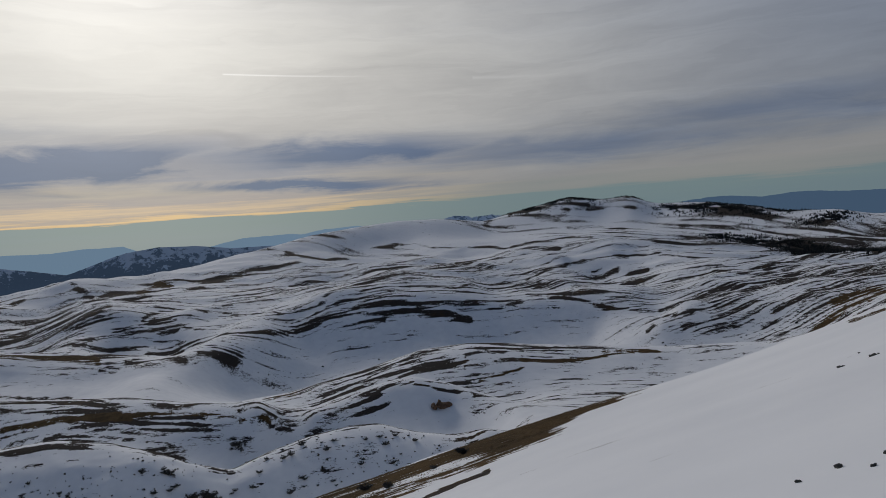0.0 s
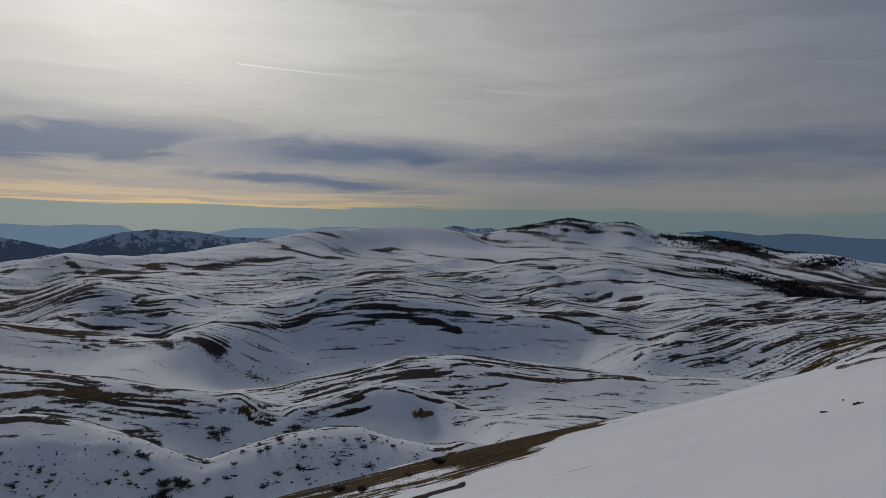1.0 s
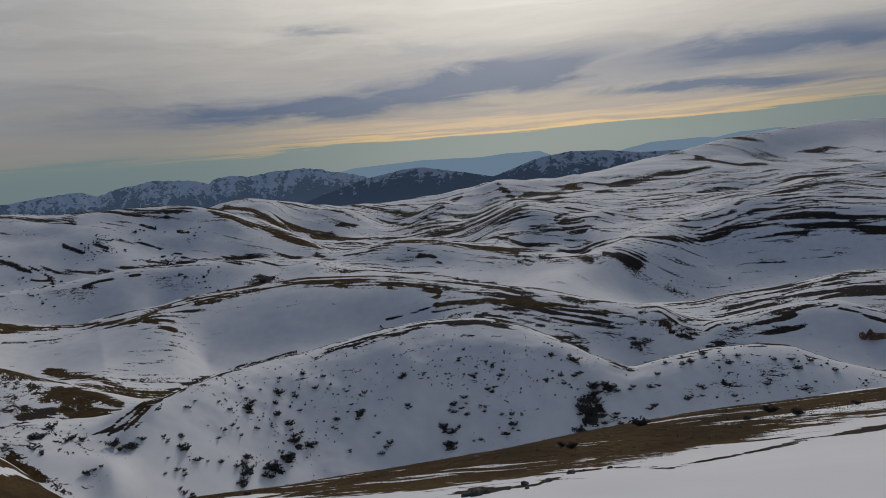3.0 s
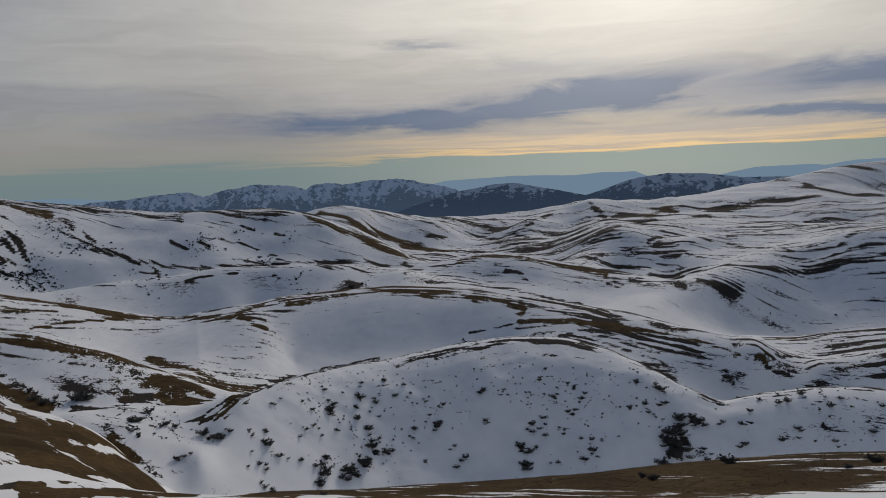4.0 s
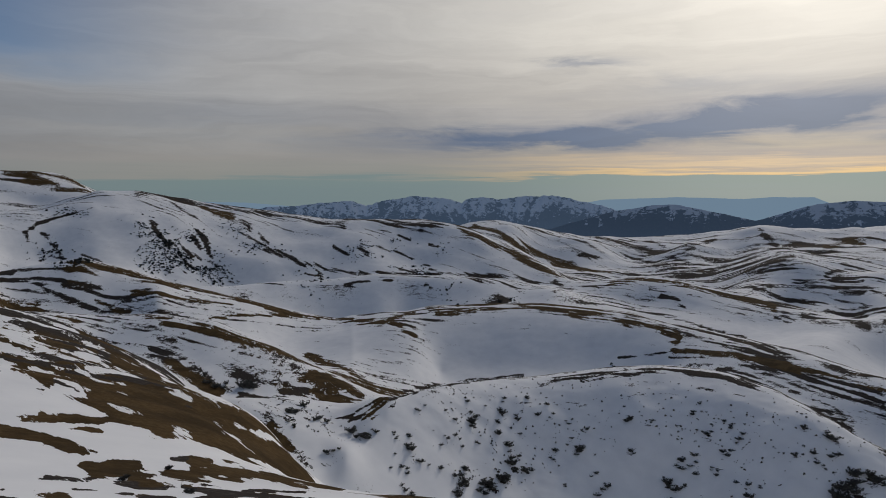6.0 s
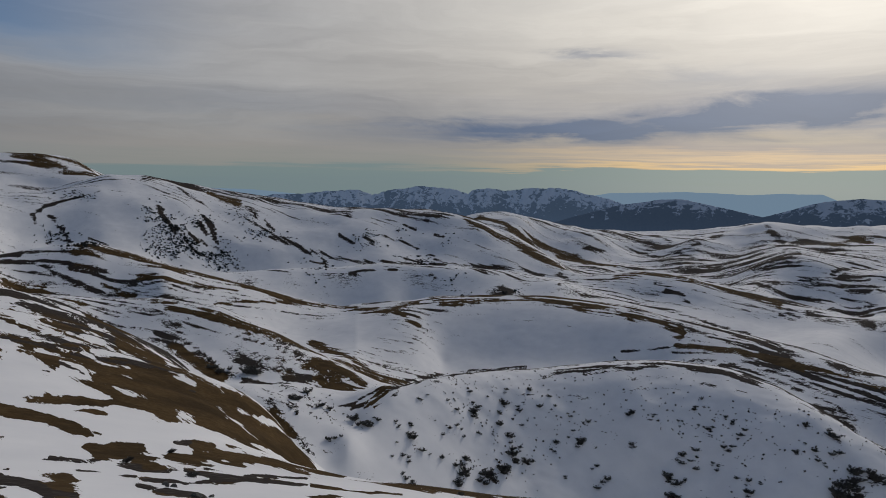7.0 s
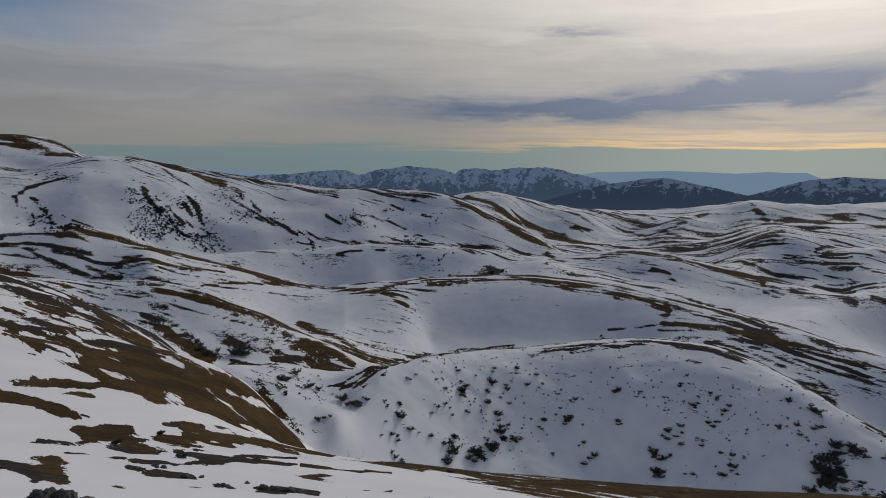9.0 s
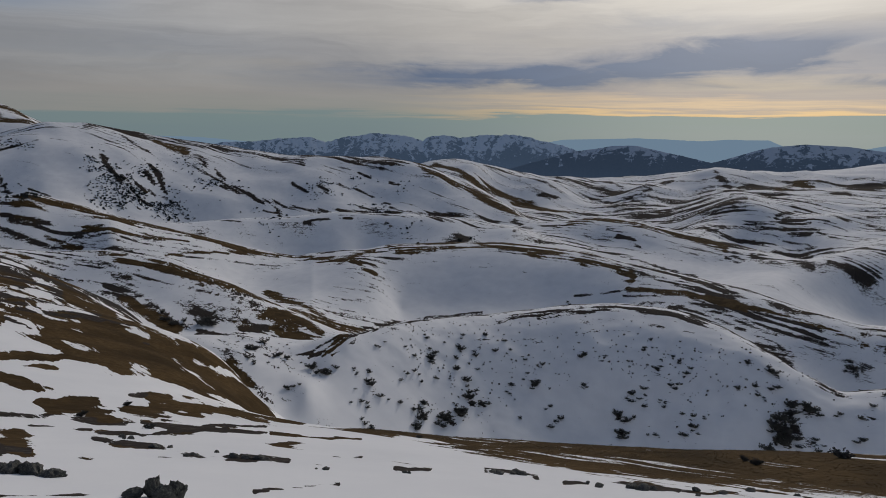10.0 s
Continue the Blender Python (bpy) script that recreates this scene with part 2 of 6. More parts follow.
SNOW = ground_material()
NEEDLES = leaf_material("dwarf_pine_needles", (0.032, 0.033, 0.031, 1), (0.115, 0.112, 0.098, 1))
FAR_NEEDLES = leaf_material("far_conifer", (0.010, 0.013, 0.013, 1), (0.030, 0.036, 0.032, 1))
HEATHER = leaf_material("brown_heather", (0.022, 0.016, 0.010, 1), (0.085, 0.060, 0.034, 1))
STRAW = leaf_material("dry_grass_blades", (0.10, 0.066, 0.028, 1), (0.16, 0.106, 0.046, 1))
BARK = wood_material()
ROCK = rock_material()
EARTH = leaf_material("brown_earth", (0.05, 0.028, 0.016, 1), (0.15, 0.085, 0.045, 1))

# ---- the lie of the land ----
# Hill crests: how far the ground sinks behind (degrees of sight) and how far off that hollow lies (as a factor of distance),
# how near the foot of the slope before it lies and how deep, and the line of the crest as bearing, distance and height.
CRESTS = {}
CRESTS["near_brow"] = (2.8, 3.2, 0, 0, [(-42, 78, -6.1), (-36.2, 72, -9.0), (-30.2, 66, -11.5), (-25.1, 62, -13.2), (-18.4, 56, -14.4), (-13.3, 52, -14.4), (-6.8, 48, -14.9), (0.8, 45, -15.5), (8, 43, -16.1), (15.7, 42, -16.9), (22, 41, -17.5), (30.2, 40, -18.2), (39.6, 40, -18.8), (49.7, 40, -18.7), (58.7, 41, -18.4), (62.5, 42, -18.3), (66, 42, -17.4)])
CRESTS["spur"] = (0.9, 1.3, 0, 0, [(64.1, 50, -21.7), (65.7, 62, -24.6), (67.4, 74, -26.4), (68.5, 84, -27.8), (69.7, 94, -30.0), (71.5, 104, -32.6), (73.3, 122, -34.9), (75.4, 140, -35.4), (77.5, 158, -34.8), (79.5, 176, -35.0), (81.5, 194, -35.2), (83.4, 212, -35.5), (85.2, 230, -35.4), (87.3, 250, -34.2), (89.6, 275, -32.9)])
CRESTS["low_bank"] = (0.4, 1.15, 0.8, 5.0, [(61.9, 215, -66.1), (64.1, 218, -65.8), (66.4, 220, -64.2), (69.7, 220, -63.3), (72.4, 216, -61.3)])
CRESTS["brown_ridge"] = (0.8, 1.18, 0.87, 2.6, [(58.3, 270, -81.5), (61.2, 285, -79.6), (65, 310, -76.1), (67.8, 330, -70.7), (72.2, 360, -62.8), (76.5, 380, -60.2), (80.5, 390, -60.4), (86, 400, -56.2)])
CRESTS["upper_bank"] = (0.6, 1.16, 0.9, 1.5, [(58.8, 540, -96.2), (62.2, 540, -97.2), (65.9, 540, -89.4), (70, 530, -76.4), (75.2, 525, -61.7), (78.4, 520, -51.9), (81.5, 520, -44.6), (87.6, 520, -50.1), (90, 520, -48.2)])
CRESTS["doline_hill"] = (1.3, 1.24, 0.78, 10.5, [(-2.3, 228, -72.8), (0.7, 232, -74.9), (3.7, 240, -74.8), (7.2, 250, -72.6), (9.5, 252, -73.2), (12.7, 248, -73.9), (15.8, 240, -74.8), (18.8, 232, -76.3), (22.1, 236, -72.6), (24.3, 243, -69.4), (27.4, 252, -66.1), (31.1, 260, -63.9), (35.9, 262, -64.4), (40.8, 258, -65.8), (45.7, 250, -67.9), (50.5, 238, -66.5), (55.3, 220, -63.3), (58.5, 205, -62.7), (60.2, 195, -65.6), (61.6, 190, -67.6)])
CRESTS["lake_rim"] = (0.7, 1.2, 0, 0, [(16.4, 320, -80.4), (21.5, 350, -80.2), (26, 390, -80.1), (31.1, 425, -81.8), (35.8, 460, -82.8), (38.2, 480, -81.2), (42, 500, -81.4), (45.4, 510, -80.3), (50.1, 520, -82.8), (54.8, 525, -85.5), (56.6, 530, -90.6), (61.5, 535, -94.3)])
CRESTS["knoll"] = (0.5, 1.12, 0.94, 2.2, [(-5, 330, -90.9), (-2, 340, -88.6), (1, 348, -84.2), (3.5, 352, -81.3), (6, 352, -82.6), (9, 350, -86.0), (12, 345, -89.2)])
CRESTS["long_ridge"] = (1.0, 1.25, 0.9, 1.5, [(-34, 450, -63.2), (-30, 470, -82.0), (-24.3, 500, -97.2), (-17.8, 515, -102.9), (-11, 510, -101.0), (-6.1, 500, -96.3), (-1.2, 490, -90.4), (3, 480, -91.1), (7.5, 465, -98.0), (11.5, 450, -100.6), (13.6, 440, -102.4), (17.8, 430, -101.6)])
CRESTS["lake_lip"] = (0.0, 1.1, 0.86, 4.6, [(35, 428, -86.3), (38.5, 448, -84.7), (42, 466, -83.8), (46, 476, -83.1), (50, 480, -84.2), (53.6, 478, -85.1), (55.4, 476, -86.0)])
CRESTS["east_dome"] = (0, 1.1, 0.88, 3.0, [(24, 1500, -73.4), (26.5, 1440, -69.2), (28.9, 1420, -63.2), (31.5, 1450, -77.3), (34, 1470, -89.9)])
CRESTS["west_dome"] = (0, 1.1, 0.9, 2.4, [(42, 1450, -88.7), (45, 1390, -75.3), (48.2, 1340, -58.5), (50.8, 1320, -66.9)])
CRESTS["streak_ridge"] = (0.6, 1.16, 0.93, 1.5, [(22.5, 725, -114.8), (27.3, 750, -108.1), (30.5, 765, -103.4), (34.5, 780, -95.1), (38.6, 790, -95.6), (43.5, 790, -105.4)])
CRESTS["mid_bank"] = (0.4, 1.12, 0.91, 2.6, [(44.5, 730, -97.4), (48.8, 710, -87.2), (53.6, 700, -82.2), (58.4, 695, -81.6), (63.1, 690, -85.3), (67.7, 690, -84.7), (70.9, 690, -87.2), (76, 690, -83.5)])
CRESTS["left_hill"] = (1.3, 1.25, 0.80, 4.2, [(44.1, 860, -99.5), (47.9, 910, -74.8), (50.8, 950, -51.5), (53.6, 980, -39.4), (58.4, 1020, -35.1), (63.1, 1040, -34.5), (67.6, 1050, -23.8), (72.9, 1060, -11.8), (77.4, 1060, 7.8), (80.2, 1050, 8.2), (83.9, 1000, -14.8), (87.4, 960, -18.4), (92, 930, -24.4)])
CRESTS["far_left_top"] = (1.5, 1.25, 0.85, 3, [(79, 1420, -14.9), (80.6, 1430, 9.5), (82, 1440, 24.9), (83.9, 1450, 34.7), (86.1, 1450, 36.2), (92, 1450, 38.0)])
CRESTS["hollow_edge"] = (0.0, 1.1, 0.925, 2.8, [(-16.9, 760, -119.0), (-13.3, 790, -112.4), (-8.6, 810, -108.1), (-3.9, 820, -108.0), (0.8, 820, -100.7), (5.5, 810, -103.8), (10.1, 800, -106.0), (13, 800, -109.6), (15, 750, -110.8), (18, 690, -111.8), (21, 640, -111.7), (24, 620, -111.6)])
CRESTS["skyline"] = (2.2, 1.3, 0.88, 1.2, [(-42, 2200, -76.8), (-36.2, 2200, -69.9), (-31.7, 2250, -70.7), (-29.5, 2300, -54.2), (-26.3, 2400, -52.4), (-23.5, 2550, -28.9), (-20.9, 2700, -9.4), (-17, 2850, 2.5), (-15.1, 2900, 32.9), (-12.8, 2900, 25.3), (-10.1, 2900, 44.5), (-5.3, 2800, 4.9), (-3.4, 2650, -23.1), (0.9, 2500, 0.0), (3.7, 2400, 3.4), (7.4, 2250, -9.8), (11, 2050, -19.7), (13.3, 1880, -32.8), (17.5, 1750, -53.5), (20.8, 1650, -66.3), (23.9, 1560, -71.4), (26.5, 1500, -68.1), (28.9, 1480, -62.0), (31.5, 1520, -77.0), (34.5, 1560, -89.9), (38, 1550, -95.6), (42, 1480, -87.9), (45, 1420, -73.2), (48.2, 1380, -56.6), (50.8, 1350, -63.7)])
CRESTS["west_terrace"] = (.3, 1.06, .95, .6, [(18.3, 1249, -95.4), (20.8, 1356, -91.7), (22.7, 1407, -90.7), (24.6, 1375, -91.3), (26.4, 1314, -92.6), (28.2, 1212, -96.9), (29.9, 1091, -100.8)])
CRESTS["middle_dome"] = (.25, 1.06, .93, 1.1, [(-5.3, 1758, -78.3), (-3.9, 1856, -73.6), (-1, 1820, -75.3), (1.3, 2010, -64.9), (3.2, 2123, -58.2), (5.6, 2105, -59.2), (7.4, 2013, -64.7), (9.1, 1861, -73.1)])
CRESTS["middle_terrace"] = (.25, 1.06, .95, .6, [(-15.4, 1836, -74.7), (-13.3, 1960, -67.4), (-10.5, 1934, -68.9), (-8.2, 1983, -66.5), (-5.3, 1692, -81.0), (-3.9, 1499, -88.0), (-2, 1366, -91.7), (0.8, 1306, -92.9), (2.3, 1367, -91.5), (3.7, 1487, -88.3), (5.5, 1359, -91.7), (7.4, 1226, -96.5), (9.1, 1143, -98.6)])
CRESTS["east_terrace"] = (.3, 1.06, .93, 1.4, [(-23.4, 1012, -103.5), (-21.3, 1141, -98.6), (-18.7, 1291, -93.7), (-15.4, 1361, -91.6), (-13.3, 1326, -92.3), (-10.1, 1307, -93.0), (-8.2, 1205, -97.2), (-6.3, 1064, -101.9), (-3.9, 985, -104.4)])
CRESTS["low_terrace"] = (.2, 1.05, .96, .4, [(18.7, 859, -109.1), (21.5, 897, -107.6), (23.4, 918, -107.2), (26.4, 914, -107.2), (28.2, 905, -107.4), (29.9, 876, -108.3)])
CRESTS["east_bank"] = (.3, 1.06, .93, .9, [(-27.5, 961, -105.4), (-25.1, 962, -105.4), (-23, 894, -107.7), (-21.3, 825, -110.2), (-18.7, 760, -110.9)])



def gnoise(x, y, seed=0):
    """Smooth noise, about -0.7 to 0.7, one wave a unit."""
    xi, yi = np.floor(x).astype(np.int64), np.floor(y).astype(np.int64)
    fx, fy = x - xi, y - yi
    total = 0.0
    for dx in (0, 1):
        for dy in (0, 1):
            h = (xi + dx) * 374761393 + (yi + dy) * 668265263 + seed * 974634777
            h = (h ^ (h >> 13)) * 1274126177 & 0x7FFFFFFF
            h = (h ^ (h >> 16)) & 0xFFFF
            ang = h * (2 * np.pi / 65536)
            px, py = fx - dx, fy - dy
            wx, wy = 1 - np.abs(px), 1 - np.abs(py)
            total = total + (np.cos(ang) * px + np.sin(ang) * py) * wx ** 3 * (wx * (wx * 6 - 15) + 10) * wy ** 3 * (wy * (wy * 6 - 15) + 10)
    return total


def polar(x, y):
    return np.degrees(np.arctan2(-x, y)), np.hypot(x, y)


def fall(bearing):
    """How steeply the near hillside falls along a bearing."""
    return 0.42 * np.cos(np.radians(bearing - 42))


SX, SY = 0.10, 2.2   # a degree of bearing and a unit of log distance, in the map of sight lines


def build_land():
    pts, dips = [], []
    for owner, (name, (drop, back, near, deep, rows)) in enumerate(CRESTS.items()):
        rows = np.array(rows)
        n = max(2, int((rows[-1, 0] - rows[0, 0]) / 1.3))
        bs = np.unique(np.concatenate([np.linspace(rows[0, 0], rows[-1, 0], n), rows[:, 0]]))
        keep = np.concatenate([[True], np.diff(bs) > 0.25])
        for b in bs[keep]:
            r, s = np.interp(b, rows[:, 0], rows[:, 1]), np.interp(b, rows[:, 0], rows[:, 2] / rows[:, 1])
            pts.append((b, r, s))
            taper = {"lake_lip": 2.0, "doline_hill": 1.6, "low_bank": 1.6}.get(name, 7.0)
            ends = min(1.0, (b - rows[0, 0] + 1.5) / taper, (rows[-1, 0] + 1.5 - b) / taper)
            if deep > 0:
                dips.append((b, r * near, s - math.tan(radians(deep)) * ends, owner + 0.5))
            if drop > 0:
                dips.append((b, r * (1 + (back - 1) * 0.9), s - math.tan(radians(drop)) * ends, owner))
            if name == "near_brow":   # the turf rolls over sharply
                dips.append((b, r * 1.3, s - math.tan(radians(1.6)) * ends, owner))
    # the humps of the open ground are taken off beforehand, so that the crests keep their lines
    line = np.array(pts)
    over = relief(-line[:, 1] * np.sin(np.radians(line[:, 0])), line[:, 1] * np.cos(np.radians(line[:, 0])), line[:, 1])[0]
    line[:, 2] -= over / line[:, 1]
    pts = [tuple(row) for row in line]
    taken = np.zeros((0, 3))
    for b, r, s, owner in dips:   # no hollow where another crest or hollow runs
        if np.hypot((line[:, 0] - b) / 2.0, np.log(line[:, 1] / r) / 0.06).min() > 1:
            other = taken[taken[:, 2] != owner]
            if not len(other) or np.hypot((other[:, 0] - b) / 2.0, np.log(other[:, 1] / r) / 0.06).min() > 1:
                pts.append((b, r, s))
                taken = np.concatenate([taken, [(b, r, owner)]])
    # the slope underfoot
    for b in np.arange(-180, 181, 10.0):
        for r in (1.2, 2.5, 5.0, 9.0, 15.0, 24.0):
            pts.append((b, r, -fall(b) - EYE_HEIGHT / r))
    # far ground under the distant ranges, and the land behind the eye
    for b in np.arange(-40, 95, 4.0):
        pts.append((b, 4900, -0.035))
        pts.append((b, 3600, -0.06))
    for b in (-180, -150, -120, -90, -65, 115, 140, 160, 180):
        for r, s in ((60, -0.12), (200, -0.16), (600, -0.12), (1500, -0.06), (4900, -0.03)):
            pts.append((b, r, s))
    pts = np.array(pts)
    px, py, v = pts[:, 0] * SX, np.log(pts[:, 1]) * SY, pts[:, 2]
    n = len(pts)

    def kernel(dx, dy):
        d2 = dx * dx + dy * dy
        return 0.5 * d2 * np.log(d2 + 1e-9)
    m = np.zeros((n + 3, n + 3))
    m[:n, :n] = kernel(px[:, None] - px, py[:, None] - py) + np.eye(n) * 1e-4
    m[:n, n], m[:n, n + 1], m[:n, n + 2] = 1, px, py
    m[n:, :n] = m[:n, n:].T
    w = np.linalg.solve(m, np.concatenate([v, [0, 0, 0]]))
    gb = np.concatenate([np.arange(-180, -48, 4.0), np.arange(-48, 100, 0.5), np.arange(100, 181, 4.0)])
    gl = np.concatenate([np.linspace(math.log(1.2), math.log(30), 24, endpoint=False), np.linspace(math.log(30), math.log(4900), 260)])
    out = np.empty((len(gb), len(gl)))
    for i, b in enumerate(gb):
        out[i] = kernel(b * SX - px[:, None], gl[None] * SY - py[:, None]).T @ w[:n] + w[n] + w[n + 1] * b * SX + w[n + 2] * gl * SY
    return gb, gl, out


def cubic(p0, p1, p2, p3, f):
    return p1 + 0.5 * f * (p2 - p0 + f * (2 * p0 - 5 * p1 + 4 * p2 - p3 + f * (3 * (p1 - p2) + p3 - p0)))


def slope_of_sight(bearing, dist):
    l = np.log(np.clip(dist, 1.3, 4890))
    u, v = np.interp(bearing, LAND_B, np.arange(len(LAND_B))), np.interp(l, LAND_L, np.arange(len(LAND_L)))
    i, j = np.clip(u.astype(int), 1, len(LAND_B) - 3), np.clip(v.astype(int), 1, len(LAND_L) - 3)
    fu, fv = u - i, v - j
    rows = [cubic(LAND[i + k, j - 1], LAND[i + k, j], LAND[i + k, j + 1], LAND[i + k, j + 2], fv) for k in (-1, 0, 1, 2)]
    near = -fall(bearing) - EYE_HEIGHT / np.maximum(dist, 0.5)
    w = smooth(dist, 7.0, 20.0)
    return near * (1 - w) + cubic(*rows, fu) * w


def smooth(v, lo, hi):
    u = np.clip((v - lo) / (hi - lo), 0, 1)
    return u * u * (3 - 2 * u)


# Swept ground and smooth snow: bearing, distance, half width (degrees), half depth (log distance), amount.
SWEPT = [
    (-31, 1750, 7, 0.25, 0.16),          (28, 28, 22, 0.40, 0.95), (0, 34, 13, 0.30, 0.95), (-12, 42, 9, 0.22, 0.9), (-24, 56, 8, 0.07, 0.7), (52, 34, 9, 0.15, 0.7),
    
     (-31, 1150, 7, 0.3, 0.14), (-24, 2450, 5, 0.05, 0.5), (-26, 1740, 3, 0.05, 0.5), (-31, 1500, 4, 0.04, 0.6), (-10.3, 2860, 2.6, 0.03, 0.9), (-15.2, 2860, 1.6, 0.025, 0.8), (-7, 2780, 2, 0.02, 0.45), (-19, 2650, 3, 0.02, 0.45), (-34, 1900, 4, 0.1, 0.3), (0, 400, 8, 0.08, 0.15)]
# Where the snow lies thin and many small streaks show through.
STREAKY = [
    (8, 1150, 14, 0.30, 0.21), (31, 1050, 6, 0.25, 0.19), (-28, 800, 9, 0.35, 0.17), (-14, 1000, 8, 0.25, 0.14), (28, 350, 9, 0.16, 0.20),
    (80, 120, 11, 0.8, 0.5), (80, 420, 9, 0.20, 0.22), (70, 900, 9, 0.10, 0.10), (66, 330, 4, 0.15, 0.10), (40, 1000, 7, 0.2, 0.14),
    (7, 470, 7, 0.10, 0.26), (-25, 1700, 9, 0.15, 0.26), (-5, 2300, 8, 0.10, 0.12), (11, 2000, 4, 0.08, 0.16), (13, 320, 8, 0.1, 0.2), (46, 700, 5, 0.1, 0.12)]
SMOOTHED = [
    (74, 78, 1.6, 0.05, -0.5), (71, 70, 1.2, 0.04, -0.45), (78, 64, 2.0, 0.04, -0.5), (68.5, 66, 1.0, 0.05, -0.4), (76, 92, 1.5, 0.05, -0.5), (67, 56, 0.9, 0.04, -0.4),
        (46, 370, 9, 0.22, -0.8), (17, 540, 7, 0.16, -0.6), (-2, 640, 13, 0.15, -0.75), (34, 185, 26, 0.26, -0.6), (72, 250, 4, 0.08, -0.5),
    (8, 190, 12, 0.2, -0.3), (-8, 200, 10, 0.4, -0.5), (-26, 28, 18, 0.6, -0.9), (64, 440, 6, 0.10, -0.5), (60, 610, 8, 0.07, -0.5), (74, 860, 13, 0.10, -0.4)]
SMOOTHED_FAR = [
    (62, 850, 10, 0.09, -0.35), (27, 600, 4, 0.10, -0.4), (2, 300, 4, 0.08, -0.7), (62, 120, 4, 0.3, -0.5), (16, 1650, 8, 0.12, -0.25), (-2, 2150, 8, 0.12, -0.35), (-14, 1300, 5, 0.1, -0.25),
    (33, 640, 6, 0.06, -0.4), (10, 1250, 5, 0.08, -0.2), (-4, 1850, 8, 0.08, -0.2)]
# Bands of bare turf along terraces and crests: what they bear (grass 0, heather 1), half width (degrees), half depth (log distance),
# and the line as bearing and distance.
BANDS = []
BANDS += [
    (0, 0.21, 0.0153, [(84.72, 1436), (83.29, 1420), (82.19, 1384), (80.69, 1397)]),
    (1, 0.06, 0.0046, [(87.8, 1433), (85.77, 1423), (84.36, 1436)]),
    (1, 0.13, 0.012, [(77.56, 1030), (76.35, 1059), (74.71, 1057), (72.6, 1064), (70.88, 1052), (69.57, 1026), (68.24, 1033), (66.89, 1016), (65.53, 998), (63.7, 989), (61.84, 966)]),
    (0, 0.17, 0.018, [(72.82, 1030), (71.75, 1007), (70.66, 991)]),
    (1, 0.09, 0.0061, [(75.13, 1007), (74.3, 980), (73.46, 951)]),
    (1, 0.09, 0.0031, [(84.88, 882), (84.08, 904), (82.98, 921), (81.86, 932), (80.72, 942)]),
    (1, 0.09, 0.0031, [(83.92, 878), (83.21, 856), (82.68, 819)]),
    (1, 0.09, 0.0031, [(84.08, 827), (83.41, 837), (82.87, 819)])]
BANDS += [
    (1, 0.09, 0.003, [(84.99, 880), (84.83, 864)]),
    (1, 0.17, 0.0061, [(76.59, 900), (76.39, 880), (75.79, 854), (75.58, 846)]),
    (1, 0.13, 0.0046, [(75.17, 856), (74.34, 846), (73.49, 844), (72.43, 837), (71.78, 827), (70.91, 805), (70.48, 801)]),
    (1, 0.13, 0.0046, [(73.26, 902), (72.84, 884), (72.42, 848)]),
    (1, 0.09, 0.0031, [(74.76, 838), (74.14, 823), (73.29, 818)]),
    (1, 0.13, 0.0046, [(73.69, 882), (73.27, 862)]),
    (1, 0.09, 0.0031, [(74.98, 816), (74.36, 805)]),
    (1, 0.13, 0.0092, [(70.01, 969), (69.35, 942)]),
    (1, 0.13, 0.0046, [(70.67, 932), (69.13, 902), (67.79, 874), (66.44, 862), (65.52, 848)]),
    (1, 0.09, 0.0046, [(68.68, 932), (68.02, 890)])]
BANDS += [
    (1, 0.09, 0.0031, [(70.9, 864), (70.46, 848)]),
    (1, 0.09, 0.012, [(88.0, 518), (86.64, 527), (85.95, 521)]),
    (1, 0.06, 0.003, [(81.55, 821), (80.79, 803), (80.22, 795)]),
    (0, 0.26, 0.018, [(82.13, 518), (80.8, 518), (79.25, 523), (78.06, 520), (76.85, 514), (75.62, 509), (73.94, 521), (72.66, 520)]),
    (0, 0.17, 0.018, [(72.66, 523), (70.48, 516), (68.7, 522), (66.89, 518), (65.05, 524), (62.73, 530), (60.84, 492), (58.95, 475), (57.53, 484), (56.1, 495)]),
    (1, 0.13, 0.0046, [(87.33, 512), (85.96, 509), (84.54, 506), (83.09, 502), (81.6, 495), (80.45, 493)]),
    (1, 0.09, 0.003, [(84.55, 501), (83.48, 491), (82.38, 482), (80.87, 474)])]
BANDS += [
    (1, 0.13, 0.0046, [(82.73, 496), (81.22, 491), (80.07, 485), (78.5, 478)]),
    (0, 0.13, 0.0046, [(80.66, 482), (79.7, 473), (78.52, 464)]),
    (0, 0.13, 0.0046, [(77.31, 370), (75.66, 365)]),
    (0, 0.13, 0.0046, [(72.68, 459), (70.93, 473), (69.15, 486), (66.89, 506)]),
    (0, 0.13, 0.0046, [(78.09, 485), (76.05, 476), (74.38, 483), (72.67, 487), (70.93, 495)]),
    (1, 0.09, 0.0031, [(75.64, 471), (73.53, 476), (72.67, 478)]),
    (0, 0.34, 0.018, [(75.66, 355), (73.98, 346), (72.26, 337), (70.5, 329), (68.26, 321), (66.43, 323), (64.58, 318), (62.7, 339), (60.8, 340), (59.36, 336)])]
